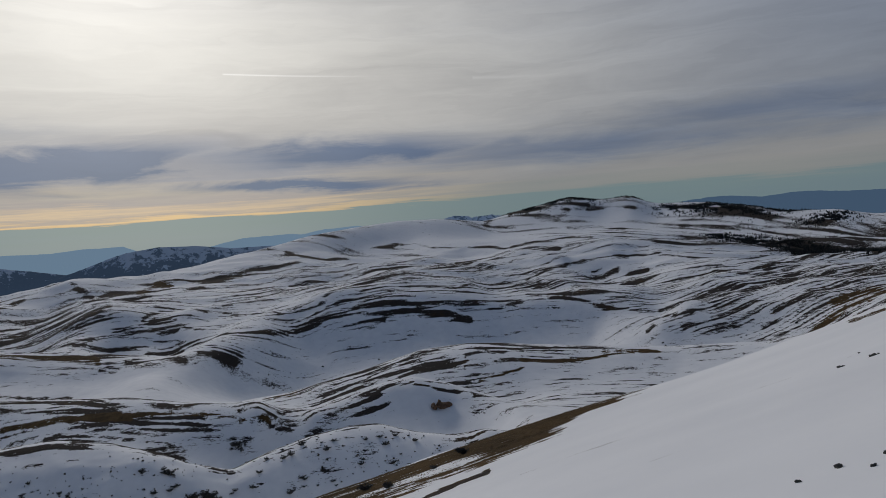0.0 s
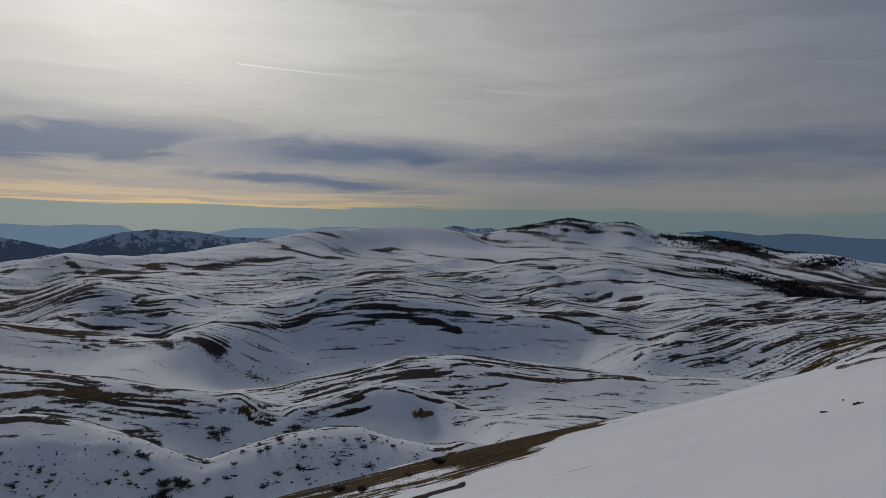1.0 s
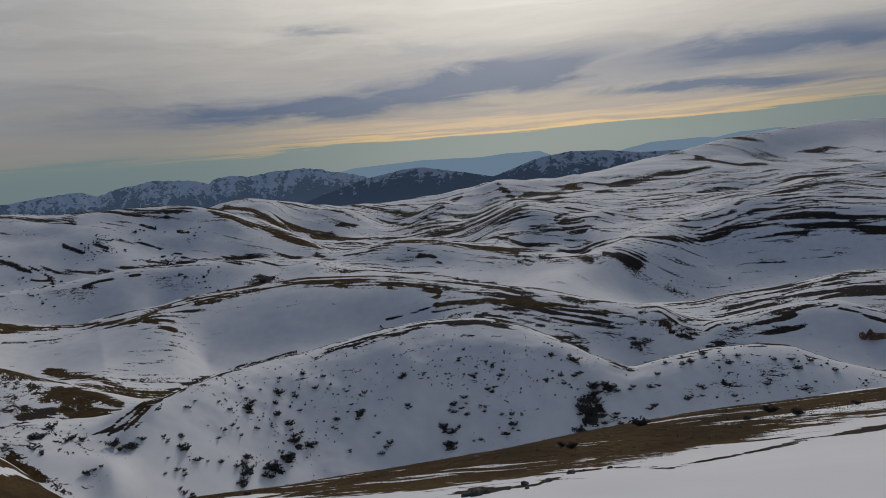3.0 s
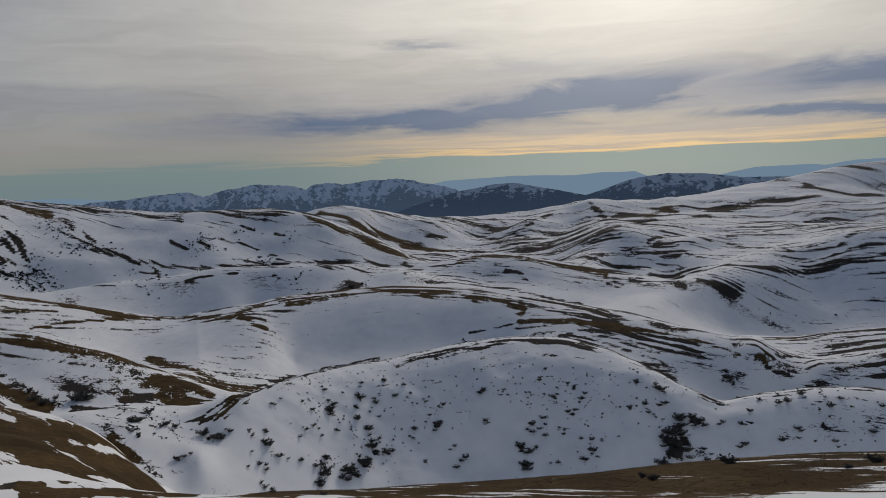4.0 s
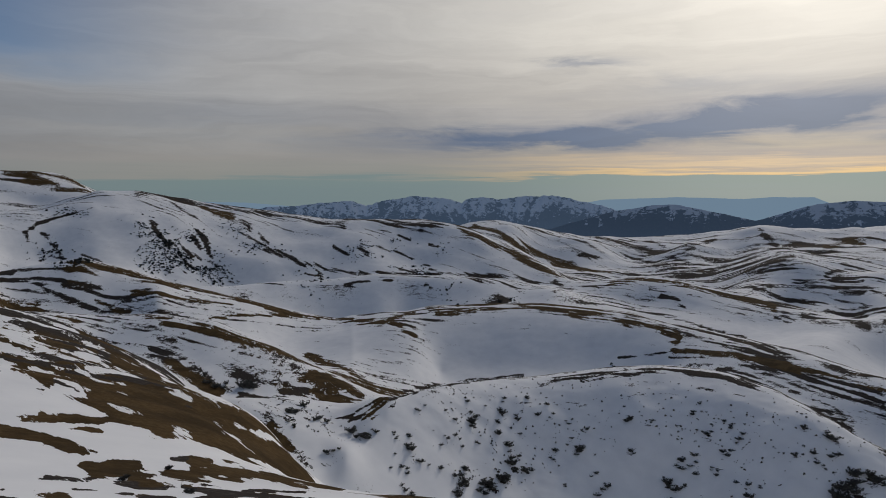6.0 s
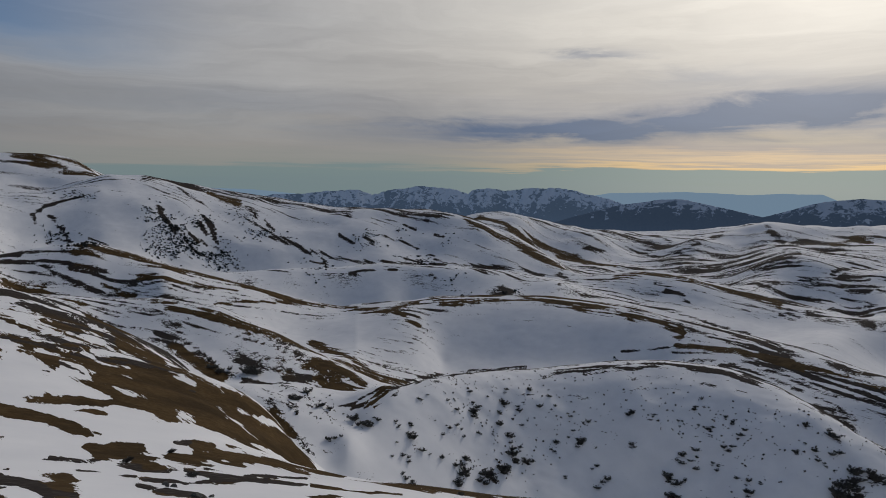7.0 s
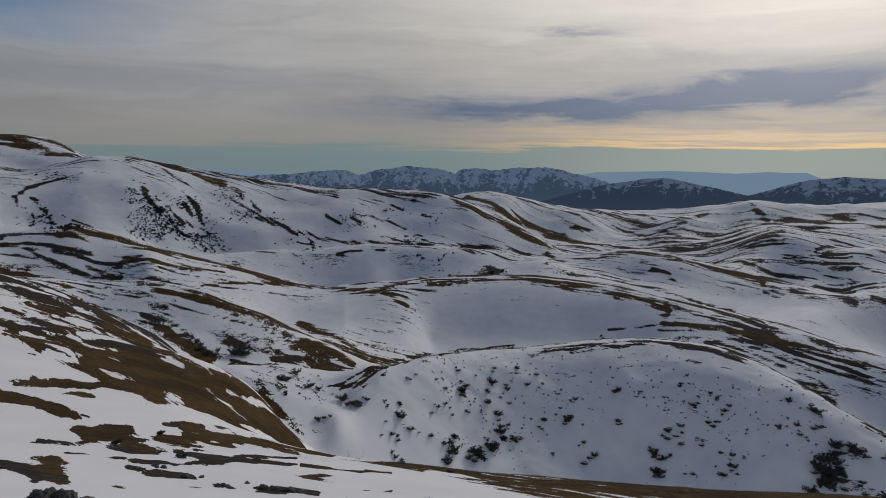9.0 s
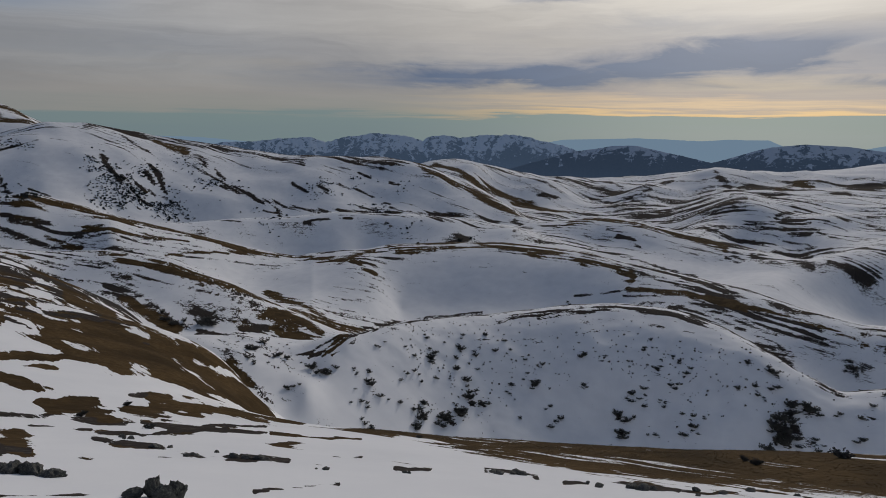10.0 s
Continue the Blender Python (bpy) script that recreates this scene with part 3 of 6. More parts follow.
BANDS += [
    (1, 0.09, 0.0031, [(77.32, 361), (75.67, 342), (73.99, 329), (72.7, 322), (70.51, 313), (69.16, 308), (66.89, 297), (65.04, 292), (63.64, 286)]),
    (0, 0.21, 0.0153, [(88.05, 447), (87.04, 466), (86.01, 474), (84.6, 471)]),
    (0, 0.21, 0.0153, [(83.15, 376), (82.04, 371)]),
    (1, 0.09, 0.0092, [(88.08, 127), (86.74, 120), (85.35, 117)]),
    (1, 0.09, 0.0122, [(84.61, 158), (83.53, 155), (82.43, 154)]),
    (0, 0.17, 0.0183, [(86.78, 83.8), (85.74, 83.6), (85.03, 83.0)]),
    (0, 0.21, 0.0458, [(81.68, 155), (80.92, 154), (79.75, 158), (78.97, 158)]),
    (1, 0.09, 0.0702, [(82.83, 100), (81.7, 98.8), (80.16, 101)])]
BANDS += [
    (1, 0.13, 0.0229, [(82.82, 105), (81.7, 98.8), (80.56, 90.3), (80.17, 89.5)]),
    (1, 0.13, 0.0229, [(80.91, 157), (79.75, 158), (78.57, 158)]),
    (1, 0.13, 0.0229, [(78.77, 159), (77.36, 158), (76.54, 158)]),
    (1, 0.17, 0.0122, [(76.94, 327), (75.69, 321), (74.43, 310), (73.58, 298), (72.72, 288)]),
    (0, 0.3, 0.018, [(75.7, 307), (74.44, 290), (73.16, 277), (72.29, 272)]),
    (0, 0.21, 0.0382, [(86.14, 63.8), (85.08, 62.8), (84.0, 60.0)]),
    (1, 0.09, 0.0092, [(85.99, 56.0), (84.39, 55.7)]),
    (1, 0.09, 0.0092, [(84.36, 62.3), (83.27, 59.8), (82.15, 58.2)]),
    (0, 0.6, 0.0641, [(80.99, 63.8), (79.02, 63.9), (76.99, 63.9), (75.32, 63.2)])]
BANDS += [
    (0, 0.68, 0.0733, [(80.24, 52.8), (77.84, 52.0), (75.34, 51.3), (72.76, 51.8)]),
    (0, 0.85, 0.1058, [(74.92, 52.3), (71.88, 53.8), (69.19, 61.4), (67.36, 61.6)]),
    (0, 0.6, 0.0641, [(72.77, 48.4), (70.1, 51.4), (67.36, 56.9), (65.49, 59.6)]),
    (0, 0.34, 0.0122, [(68.27, 191), (66.89, 180)]),
    (0, 0.77, 0.1099, [(79.44, 57.2), (76.18, 55.2), (72.76, 54.3)]),
    (0, 0.77, 0.0824, [(77.02, 51.7), (73.63, 51.8), (70.55, 53.6), (67.82, 57.4)]),
    (0, 0.51, 0.0733, [(80.61, 58.1), (79.04, 57.8), (77.0, 56.6)]),
    (0, 0.43, 0.0534, [(76.97, 79.5), (74.88, 74.0), (72.74, 66.9), (70.98, 65.6)]),
    (0, 0.51, 0.055, [(73.61, 64.7), (70.98, 64.2), (68.73, 69.4)])]
BANDS += [
    (1, 0.17, 0.12, [(79.76, 145), (77.36, 145), (75.3, 148)]),
    (1, 0.09, 0.0153, [(86.06, 109), (83.93, 107), (81.7, 105)]),
    (1, 0.09, 0.0122, [(87.45, 85.9), (85.4, 77.9), (83.22, 78.4)]),
    (1, 0.09, 0.0092, [(88.17, 73.2), (86.12, 71.4), (83.98, 71.2)]),
    (0, 0.17, 0.0244, [(84.65, 104), (82.83, 100), (80.94, 101)]),
    (1, 0.13, 0.0229, [(78.6, 78.9), (76.56, 79.8), (74.46, 69.0)]),
    (0, 0.43, 0.0305, [(85.52, 44.9), (84.08, 44.4), (82.2, 45.9), (81.05, 46.0)]),
    (0, 0.26, 0.0275, [(82.97, 42.1), (81.06, 42.9)]),
    (0, 0.34, 0.0366, [(88.32, 40.4), (86.61, 39.6), (84.84, 38.2), (83.01, 36.3), (81.1, 34.6)]),
    (1, 0.17, 0.0214, [(80.89, 37.2), (79.3, 37.6)])]
BANDS += [
    (1, 0.13, 0.0229, [(75.8, 37.8), (74.09, 38.6), (72.78, 39.0)]),
    (0, 0.3, 0.0748, [(81.51, 30.7), (79.94, 30.7), (77.91, 30.2), (75.82, 29.8), (72.79, 31.4)]),
    (0, 0.38, 0.0687, [(74.1, 35.3), (71.9, 35.5), (69.2, 37.3), (66.43, 36.4), (65.49, 36.2)]),
    (1, 0.11, 0.0114, [(86.71, 26.5), (84.92, 26.8), (83.06, 27.0), (81.14, 26.7), (78.75, 26.7), (76.26, 26.1)]),
    (1, 0.06, 0.0103, [(88.45, 24.4), (87.09, 23.7)]),
    (1, 0.06, 0.0092, [(83.08, 24.7), (81.15, 24.8), (78.76, 24.3)]),
    (1, 0.34, 0.0733, [(88.49, 20.4), (86.76, 19.8), (85.7, 18.7), (84.99, 17.2)]),
    (1, 0.09, 0.0183, [(81.18, 19.2), (79.99, 19.0)])]
BANDS += [
    (1, 0.06, 0.0137, [(77.95, 20.4), (75.85, 21.6), (72.81, 24.8), (70.57, 25.5), (65.49, 27.0)]),
    (1, 0.09, 0.0122, [(75.82, 29.2), (72.8, 28.4), (70.11, 28.0), (65.49, 30.2)]),
    (1, 0.06, 0.0114, [(86.46, 76.1), (84.69, 75.1), (80.96, 78.8), (78.6, 78.9), (76.97, 81.3)]),
    (1, 0.06, 0.008, [(84.7, 72.9), (82.49, 73.2), (80.19, 73.2), (77.79, 73.9)]),
    (1, 0.09, 0.0092, [(82.87, 70.6), (80.2, 70.1), (76.97, 72.5), (74.88, 72.2), (73.61, 69.0)]),
    (0, 0.17, 0.0183, [(76.98, 70.7), (74.46, 70.1), (72.74, 70.7)]),
    (1, 0.13, 0.0136, [(70.53, 266), (68.27, 264), (65.97, 271), (65.04, 274)]),
    (1, 0.13, 0.0092, [(74.9, 63.9), (72.74, 65.3), (70.98, 65.4)])]
BANDS += [
    (1, 0.09, 0.0061, [(67.35, 216), (65.5, 213)]),
    (0, 0.34, 0.0151, [(64.58, 299), (62.69, 286), (60.79, 269)]),
    (1, 0.17, 0.0122, [(59.34, 203), (58.15, 207), (56.96, 218)]),
    (1, 0.09, 0.0031, [(60.92, 993), (59.04, 982), (58.1, 971)]),
    (1, 0.06, 0.012, [(61.85, 1030), (59.04, 989), (55.28, 971)]),
    (1, 0.13, 0.0137, [(55.51, 964), (54.34, 971), (52.92, 978), (51.5, 975), (50.55, 955)]),
    (0, 0.21, 0.0153, [(52.45, 969), (51.49, 936), (50.07, 915), (48.65, 919), (47.47, 902), (46.29, 882), (44.89, 868), (43.96, 848)]),
    (0, 0.21, 0.0153, [(51.04, 1369), (49.62, 1301), (48.21, 1246), (46.79, 1237), (44.92, 1229), (43.08, 1196), (42.16, 1147)])]
BANDS += [
    (1, 0.09, 0.0092, [(46.84, 1388), (45.91, 1375), (44.76, 1378), (44.06, 1341)]),
    (1, 0.09, 0.0046, [(62.76, 884), (61.59, 862)]),
    (1, 0.17, 0.0061, [(60.43, 882), (59.95, 856)]),
    (1, 0.09, 0.0031, [(59.02, 894), (58.07, 882)]),
    (1, 0.09, 0.0046, [(57.6, 886), (56.17, 866)]),
    (1, 0.13, 0.0069, [(57.35, 825), (55.92, 818)]),
    (1, 0.13, 0.0069, [(55.22, 848), (54.26, 823)]),
    (1, 0.09, 0.0046, [(54.78, 908), (54.06, 896)]),
    (1, 0.06, 0.003, [(57.38, 938), (56.43, 923)]),
    (1, 0.13, 0.0069, [(68.24, 872), (66.89, 860), (65.52, 840), (64.14, 838), (61.82, 812), (59.47, 803), (56.63, 810), (54.26, 814), (51.41, 819), (49.53, 821), (47.18, 821), (45.78, 818)])]
BANDS += [
    (1, 0.13, 0.0069, [(44.38, 665), (43.46, 711)]),
    (1, 0.13, 0.0046, [(64.14, 833), (63.67, 799)]),
    (1, 0.09, 0.0031, [(61.81, 681), (60.87, 685), (59.93, 685)]),
    (1, 0.09, 0.0031, [(58.52, 684), (58.04, 684)]),
    (1, 0.09, 0.0031, [(65.06, 819), (63.68, 810)]),
    (1, 0.09, 0.0061, [(51.41, 690), (50.46, 682)]),
    (1, 0.11, 0.0038, [(52.34, 668), (51.38, 659)]),
    (1, 0.11, 0.0076, [(48.57, 693), (47.63, 684), (46.68, 665)]),
    (1, 0.09, 0.0046, [(49.01, 649), (48.07, 644)]),
    (1, 0.06, 0.003, [(55.19, 673), (54.23, 664)]),
    (0, 0.17, 0.0122, [(54.2, 486), (51.82, 487), (49.46, 491), (47.11, 494), (44.79, 491), (42.95, 483), (41.13, 480)])]
BANDS += [
    (1, 0.09, 0.0076, [(58.95, 480), (57.05, 484), (54.68, 492), (51.83, 494)]),
    (1, 0.06, 0.0069, [(60.85, 516), (58.48, 511), (56.11, 497)]),
    (0, 0.13, 0.0092, [(58.0, 463), (56.8, 445), (56.07, 439)]),
    (1, 0.09, 0.0061, [(58.0, 469), (56.08, 453)]),
    (1, 0.11, 0.0076, [(56.96, 350), (54.09, 384), (51.69, 397), (49.31, 401), (46.95, 400)]),
    (1, 0.11, 0.0076, [(44.61, 252), (42.3, 252), (40.04, 254), (37.83, 257), (35.68, 262), (33.57, 261), (31.5, 257)]),
    (0, 0.21, 0.0153, [(42.94, 480), (41.13, 476), (39.78, 468), (38.44, 456), (37.13, 451), (35.82, 442), (34.52, 427)])]
BANDS += [
    (1, 0.08, 0.0055, [(42.52, 659), (40.26, 697), (38.05, 703), (35.87, 678), (33.75, 661), (31.67, 640), (29.66, 630)]),
    (1, 0.08, 0.012, [(38.91, 477), (36.72, 470), (34.15, 450), (31.66, 429), (29.65, 407), (27.67, 379), (26.51, 363)]),
    (1, 0.08, 0.0055, [(35.83, 448), (33.7, 430), (31.63, 406), (29.62, 386), (27.66, 375), (26.5, 359)]),
    (1, 0.08, 0.0055, [(33.72, 442), (31.66, 429), (29.27, 422), (26.92, 379), (24.68, 360)]),
    (1, 0.08, 0.0055, [(38.0, 456), (35.84, 451), (33.28, 423), (30.81, 393), (28.43, 378)]),
    (0, 0.17, 0.0092, [(34.91, 413), (33.23, 399), (31.58, 382), (29.58, 374), (27.64, 366), (25.75, 358)])]
BANDS += [
    (1, 0.06, 0.003, [(39.21, 416), (37.46, 414), (35.74, 413), (34.07, 408)]),
    (1, 0.06, 0.0034, [(35.3, 405), (33.21, 390), (30.74, 369), (28.76, 359)]),
    (0, 0.17, 0.0122, [(39.89, 788), (37.71, 788), (35.57, 788), (34.3, 769), (33.05, 762), (31.41, 758), (29.82, 751), (28.64, 744), (27.68, 728)]),
    (1, 0.06, 0.0046, [(42.11, 785), (40.76, 767), (39.44, 779)]),
    (1, 0.09, 0.0107, [(44.4, 818), (43.01, 765)]),
    (1, 0.09, 0.0061, [(33.9, 1021), (31.86, 1014)]),
    (1, 0.09, 0.0061, [(29.86, 862), (27.96, 900), (26.46, 908), (24.31, 911), (21.96, 896)]),
    (1, 0.09, 0.0031, [(29.82, 758), (27.91, 862), (26.4, 876), (24.24, 870), (21.9, 856)])]
BANDS += [
    (1, 0.13, 0.0092, [(27.88, 739), (26.01, 743), (24.21, 850), (22.46, 837), (21.85, 823)]),
    (1, 0.13, 0.0114, [(25.26, 705), (24.18, 687), (22.78, 673), (21.81, 656)]),
    (1, 0.09, 0.0046, [(33.85, 738), (33.01, 736)]),
    (1, 0.09, 0.0061, [(35.94, 743), (35.08, 733), (34.22, 713)]),
    (1, 0.09, 0.0046, [(27.08, 703), (26.32, 687)]),
    (1, 0.09, 0.0046, [(36.82, 763), (35.11, 753)]),
    (1, 0.09, 0.0122, [(44.55, 1221), (43.07, 1182), (40.81, 1140), (39.03, 1111), (37.72, 1111)]),
    (1, 0.09, 0.0122, [(44.52, 882), (42.59, 989)]),
    (0, 0.09, 0.0092, [(44.54, 1185), (42.16, 1163), (39.92, 1124)]),
    (1, 0.06, 0.0046, [(42.65, 1235), (40.41, 1249), (39.07, 1229)])]
BANDS += [
    (1, 0.09, 0.0031, [(39.1, 1329), (38.22, 1307)]),
    (1, 0.13, 0.0137, [(40.91, 1456), (39.14, 1423), (37.39, 1372), (35.25, 1269), (33.62, 1284), (32.02, 1378)]),
    (1, 0.11, 0.0038, [(38.22, 1307), (36.48, 1232), (34.41, 1235), (33.61, 1266)]),
    (1, 0.09, 0.0061, [(36.07, 1257), (33.97, 1185)]),
    (1, 0.09, 0.0092, [(39.15, 1476), (36.98, 1446), (35.69, 1356)]),
    (1, 0.13, 0.0092, [(28.94, 1410), (28.33, 1359), (27.74, 1322)]),
    (1, 0.09, 0.0092, [(33.11, 1101), (31.52, 1127), (29.97, 1201), (28.09, 1240), (26.26, 1329), (24.48, 1378), (22.16, 1407)]),
    (1, 0.09, 0.0076, [(33.5, 1059), (31.89, 1076), (29.94, 1045), (28.07, 1047), (26.24, 1052), (24.44, 1069)])]
BANDS += [
    (1, 0.09, 0.0061, [(34.74, 1054), (32.69, 1064), (30.68, 993), (28.77, 962), (27.29, 964)]),
    (1, 0.09, 0.0092, [(30.31, 1023), (28.05, 993), (26.59, 1007)]),
    (1, 0.09, 0.0061, [(24.36, 947), (23.0, 1000), (22.04, 993)]),
    (0, 0.13, 0.0137, [(24.48, 1372), (23.11, 1423), (22.16, 1407)]),
    (1, 0.09, 0.0031, [(26.49, 925), (24.33, 929), (22.0, 929)]),
    (1, 0.17, 0.018, [(19.72, 1416), (17.6, 1420), (15.88, 1459), (13.67, 1497), (12.33, 1528)]),
    (1, 0.09, 0.0092, [(28.0, 1272), (26.13, 1362), (24.19, 1397), (23.0, 1394), (21.38, 1359), (19.72, 1329)]),
    (1, 0.09, 0.0092, [(27.63, 1226), (25.74, 1287), (23.79, 1307)])]
BANDS += [
    (1, 0.11, 0.0147, [(32.91, 1089), (31.21, 1111), (29.45, 1104), (27.63, 1047)]),
    (1, 0.09, 0.0092, [(32.24, 1057), (30.16, 1007), (28.36, 978), (26.88, 998)]),
    (1, 0.09, 0.0061, [(30.86, 1009), (28.72, 958), (26.5, 960)]),
    (1, 0.09, 0.0031, [(26.49, 915), (24.56, 923), (21.76, 904), (20.11, 860)]),
    (1, 0.09, 0.0061, [(23.39, 1021), (21.77, 1005), (19.7, 947)]),
    (1, 0.09, 0.0061, [(18.44, 978), (16.29, 989), (14.08, 989)]),
    (1, 0.09, 0.0061, [(23.78, 944), (21.77, 942), (19.69, 911)]),
    (1, 0.09, 0.0122, [(15.85, 1045), (14.09, 1079), (12.3, 1079), (10.49, 1023)]),
    (1, 0.06, 0.0046, [(18.43, 936), (15.84, 886), (14.07, 833)])]
BANDS += [
    (1, 0.09, 0.0061, [(21.79, 1463), (20.14, 1453), (19.3, 1394)]),
    (1, 0.11, 0.0038, [(29.44, 842), (27.99, 894), (26.49, 906), (24.56, 894), (22.16, 866), (20.51, 818)]),
    (1, 0.09, 0.0061, [(32.91, 993), (30.86, 925), (29.08, 864)]),
    (1, 0.09, 0.0031, [(28.72, 848), (26.49, 878), (24.55, 862)]),
    (1, 0.13, 0.0092, [(23.77, 866), (21.75, 848), (19.68, 790), (17.56, 743), (15.82, 753), (14.05, 774), (12.71, 799), (10.9, 806)]),
    (1, 0.13, 0.0069, [(32.91, 758), (31.21, 758), (29.8, 744), (28.35, 724)]),
    (1, 0.17, 0.0122, [(27.98, 744), (26.1, 743), (24.16, 739), (22.15, 833)]),
    (1, 0.17, 0.0122, [(20.51, 675), (18.82, 678), (17.54, 684)])]
BANDS += [
    (1, 0.17, 0.0122, [(25.71, 701), (23.76, 685), (21.74, 652)]),
    (1, 0.09, 0.0046, [(27.61, 697), (26.48, 678)]),
    (1, 0.09, 0.0092, [(13.24, 1713), (11.88, 1648), (10.06, 1629), (8.22, 1729)]),
    (1, 0.09, 0.0092, [(6.37, 2025), (4.04, 2091), (2.63, 2053), (1.2, 1886), (-0.69, 1814), (-3.51, 1773), (-5.4, 1655)]),
    (1, 0.09, 0.0166, [(-5.39, 1701), (-7.25, 1749), (-9.09, 1753), (-11.83, 1633)]),
    (1, 0.09, 0.0153, [(-9.99, 2323), (-12.71, 2323), (-14.5, 2275)]),
    (1, 0.21, 0.0166, [(-5.79, 2745), (-7.2, 2581), (-9.05, 2528), (-9.96, 2581)]),
    (1, 0.13, 0.0136, [(-5.33, 2714), (-8.1, 2733), (-9.94, 2696), (-11.76, 2677)]),
    (1, 0.13, 0.0092, [(-11.77, 2635), (-13.56, 2683), (-15.33, 2635)])]
BANDS += [
    (1, 0.21, 0.018, [(-3.38, 2575), (-3.56, 2708)]),
    (1, 0.06, 0.0069, [(13.2, 1281), (10.49, 1319), (7.73, 1329), (4.94, 1413), (3.06, 1391)]),
    (1, 0.06, 0.0092, [(10.47, 862), (8.64, 904), (6.33, 940), (3.99, 953), (2.1, 971), (-0.74, 1002)]),
    (1, 0.06, 0.0046, [(10.92, 848), (7.71, 866), (4.91, 892), (2.08, 886), (-0.76, 878), (-3.59, 978), (-6.86, 1033)]),
    (1, 0.06, 0.0034, [(10.46, 833), (7.7, 848), (4.44, 868), (2.08, 854), (-0.76, 860), (-4.08, 866)]),
    (1, 0.06, 0.003, [(11.36, 821), (8.62, 835), (5.83, 844), (3.01, 842)]),
    (1, 0.17, 0.0061, [(13.16, 801), (10.91, 812), (8.62, 825), (6.29, 829), (3.95, 825), (1.58, 823)])]
BANDS += [
    (1, 0.17, 0.0061, [(8.61, 821), (4.89, 825), (2.06, 823), (-0.78, 823), (-3.15, 829), (-5.49, 838), (-7.36, 844)]),
    (1, 0.17, 0.0061, [(13.16, 792), (10.9, 801), (8.61, 812), (5.81, 808), (2.99, 808), (0.62, 801), (-1.29, 794)]),
    (1, 0.13, 0.003, [(7.67, 795), (5.8, 797)]),
    (1, 0.21, 0.0114, [(-4.09, 831), (-5.5, 831)]),
    (1, 0.13, 0.0046, [(-3.16, 814), (-4.58, 810), (-6.92, 808), (-8.77, 805)]),
    (1, 0.13, 0.0046, [(-6.89, 842), (-9.22, 825), (-10.6, 812), (-12.89, 788)]),
    (1, 0.13, 0.0092, [(-6.42, 868), (-10.13, 840), (-12.85, 838)]),
    (1, 0.09, 0.0122, [(-0.71, 1476), (-3.06, 1476), (-5.4, 1469), (-7.26, 1483), (-9.11, 1446)])]
BANDS += [
    (1, 0.09, 0.0092, [(-0.73, 1061), (-3.55, 1169), (-5.42, 1329), (-7.74, 1400)]),
    (1, 0.13, 0.0092, [(-6.39, 1059), (-8.23, 1182), (-10.06, 1287), (-12.33, 1304), (-14.56, 1329)]),
    (1, 0.13, 0.0136, [(-6.4, 1009), (-8.27, 998), (-10.1, 1028), (-12.39, 1035)]),
    (1, 0.17, 0.018, [(-10.09, 1111), (-11.92, 1221), (-13.7, 1255)]),
    (1, 0.13, 0.018, [(-10.11, 975), (-12.83, 1084), (-14.62, 1091)]),
    (1, 0.13, 0.0136, [(-5.48, 975), (-7.33, 1033)]),
    (1, 0.13, 0.018, [(10.37, 454), (8.07, 463), (5.74, 481), (3.87, 478), (1.51, 487), (-0.85, 500), (-3.22, 500), (-5.59, 492), (-7.93, 492), (-10.7, 506), (-12.98, 501)]),
    (1, 0.09, 0.0061, [(8.52, 446), (6.2, 451), (2.91, 451)])]
BANDS += [
    (1, 0.09, 0.0092, [(-0.88, 451), (-3.23, 476), (-5.6, 478)]),
    (1, 0.09, 0.0061, [(4.78, 427), (2.42, 433), (-0.89, 442)]),
    (0, 0.09, 0.0061, [(-5.61, 453), (-8.42, 460), (-12.99, 485)]),
    (1, 0.09, 0.0076, [(-1.81, 467), (-4.18, 468)]),
    (1, 0.09, 0.0061, [(16.61, 313), (13.97, 338)]),
    (1, 0.09, 0.0061, [(11.26, 413), (8.52, 431), (5.73, 449), (3.85, 452)]),
    (1, 0.09, 0.0061, [(12.17, 399), (9.43, 414), (6.66, 436), (3.84, 436), (1.01, 440)]),
    (1, 0.09, 0.0121, [(13.98, 435), (12.19, 445), (10.37, 454), (7.6, 460)]),
    (0, 0.13, 0.0137, [(15.76, 432), (13.54, 438)]),
    (1, 0.09, 0.0046, [(9.42, 337), (7.57, 346), (5.7, 350), (3.82, 349)])]
BANDS += [
    (1, 0.11, 0.0038, [(3.82, 347), (2.39, 345), (0.96, 340), (0.01, 340)]),
    (1, 0.17, 0.0061, [(8.47, 326), (7.08, 332), (5.69, 339)]),
    (1, 0.13, 0.0046, [(8.95, 334), (6.63, 343)]),
    (0, 0.09, 0.0031, [(-1.87, 414), (-3.76, 424), (-5.63, 438)]),
    (1, 0.09, 0.0061, [(-1.42, 337), (-2.85, 337)]),
    (1, 0.13, 0.0046, [(31.54, 363), (29.78, 364), (27.59, 358), (24.91, 347), (21.7, 331), (19.19, 322), (16.61, 313), (13.94, 317)]),
    (1, 0.13, 0.0092, [(32.91, 262), (30.85, 257), (28.69, 253)]),
    (1, 0.09, 0.0031, [(28.33, 354), (25.69, 344), (22.52, 330), (20.04, 322)])]
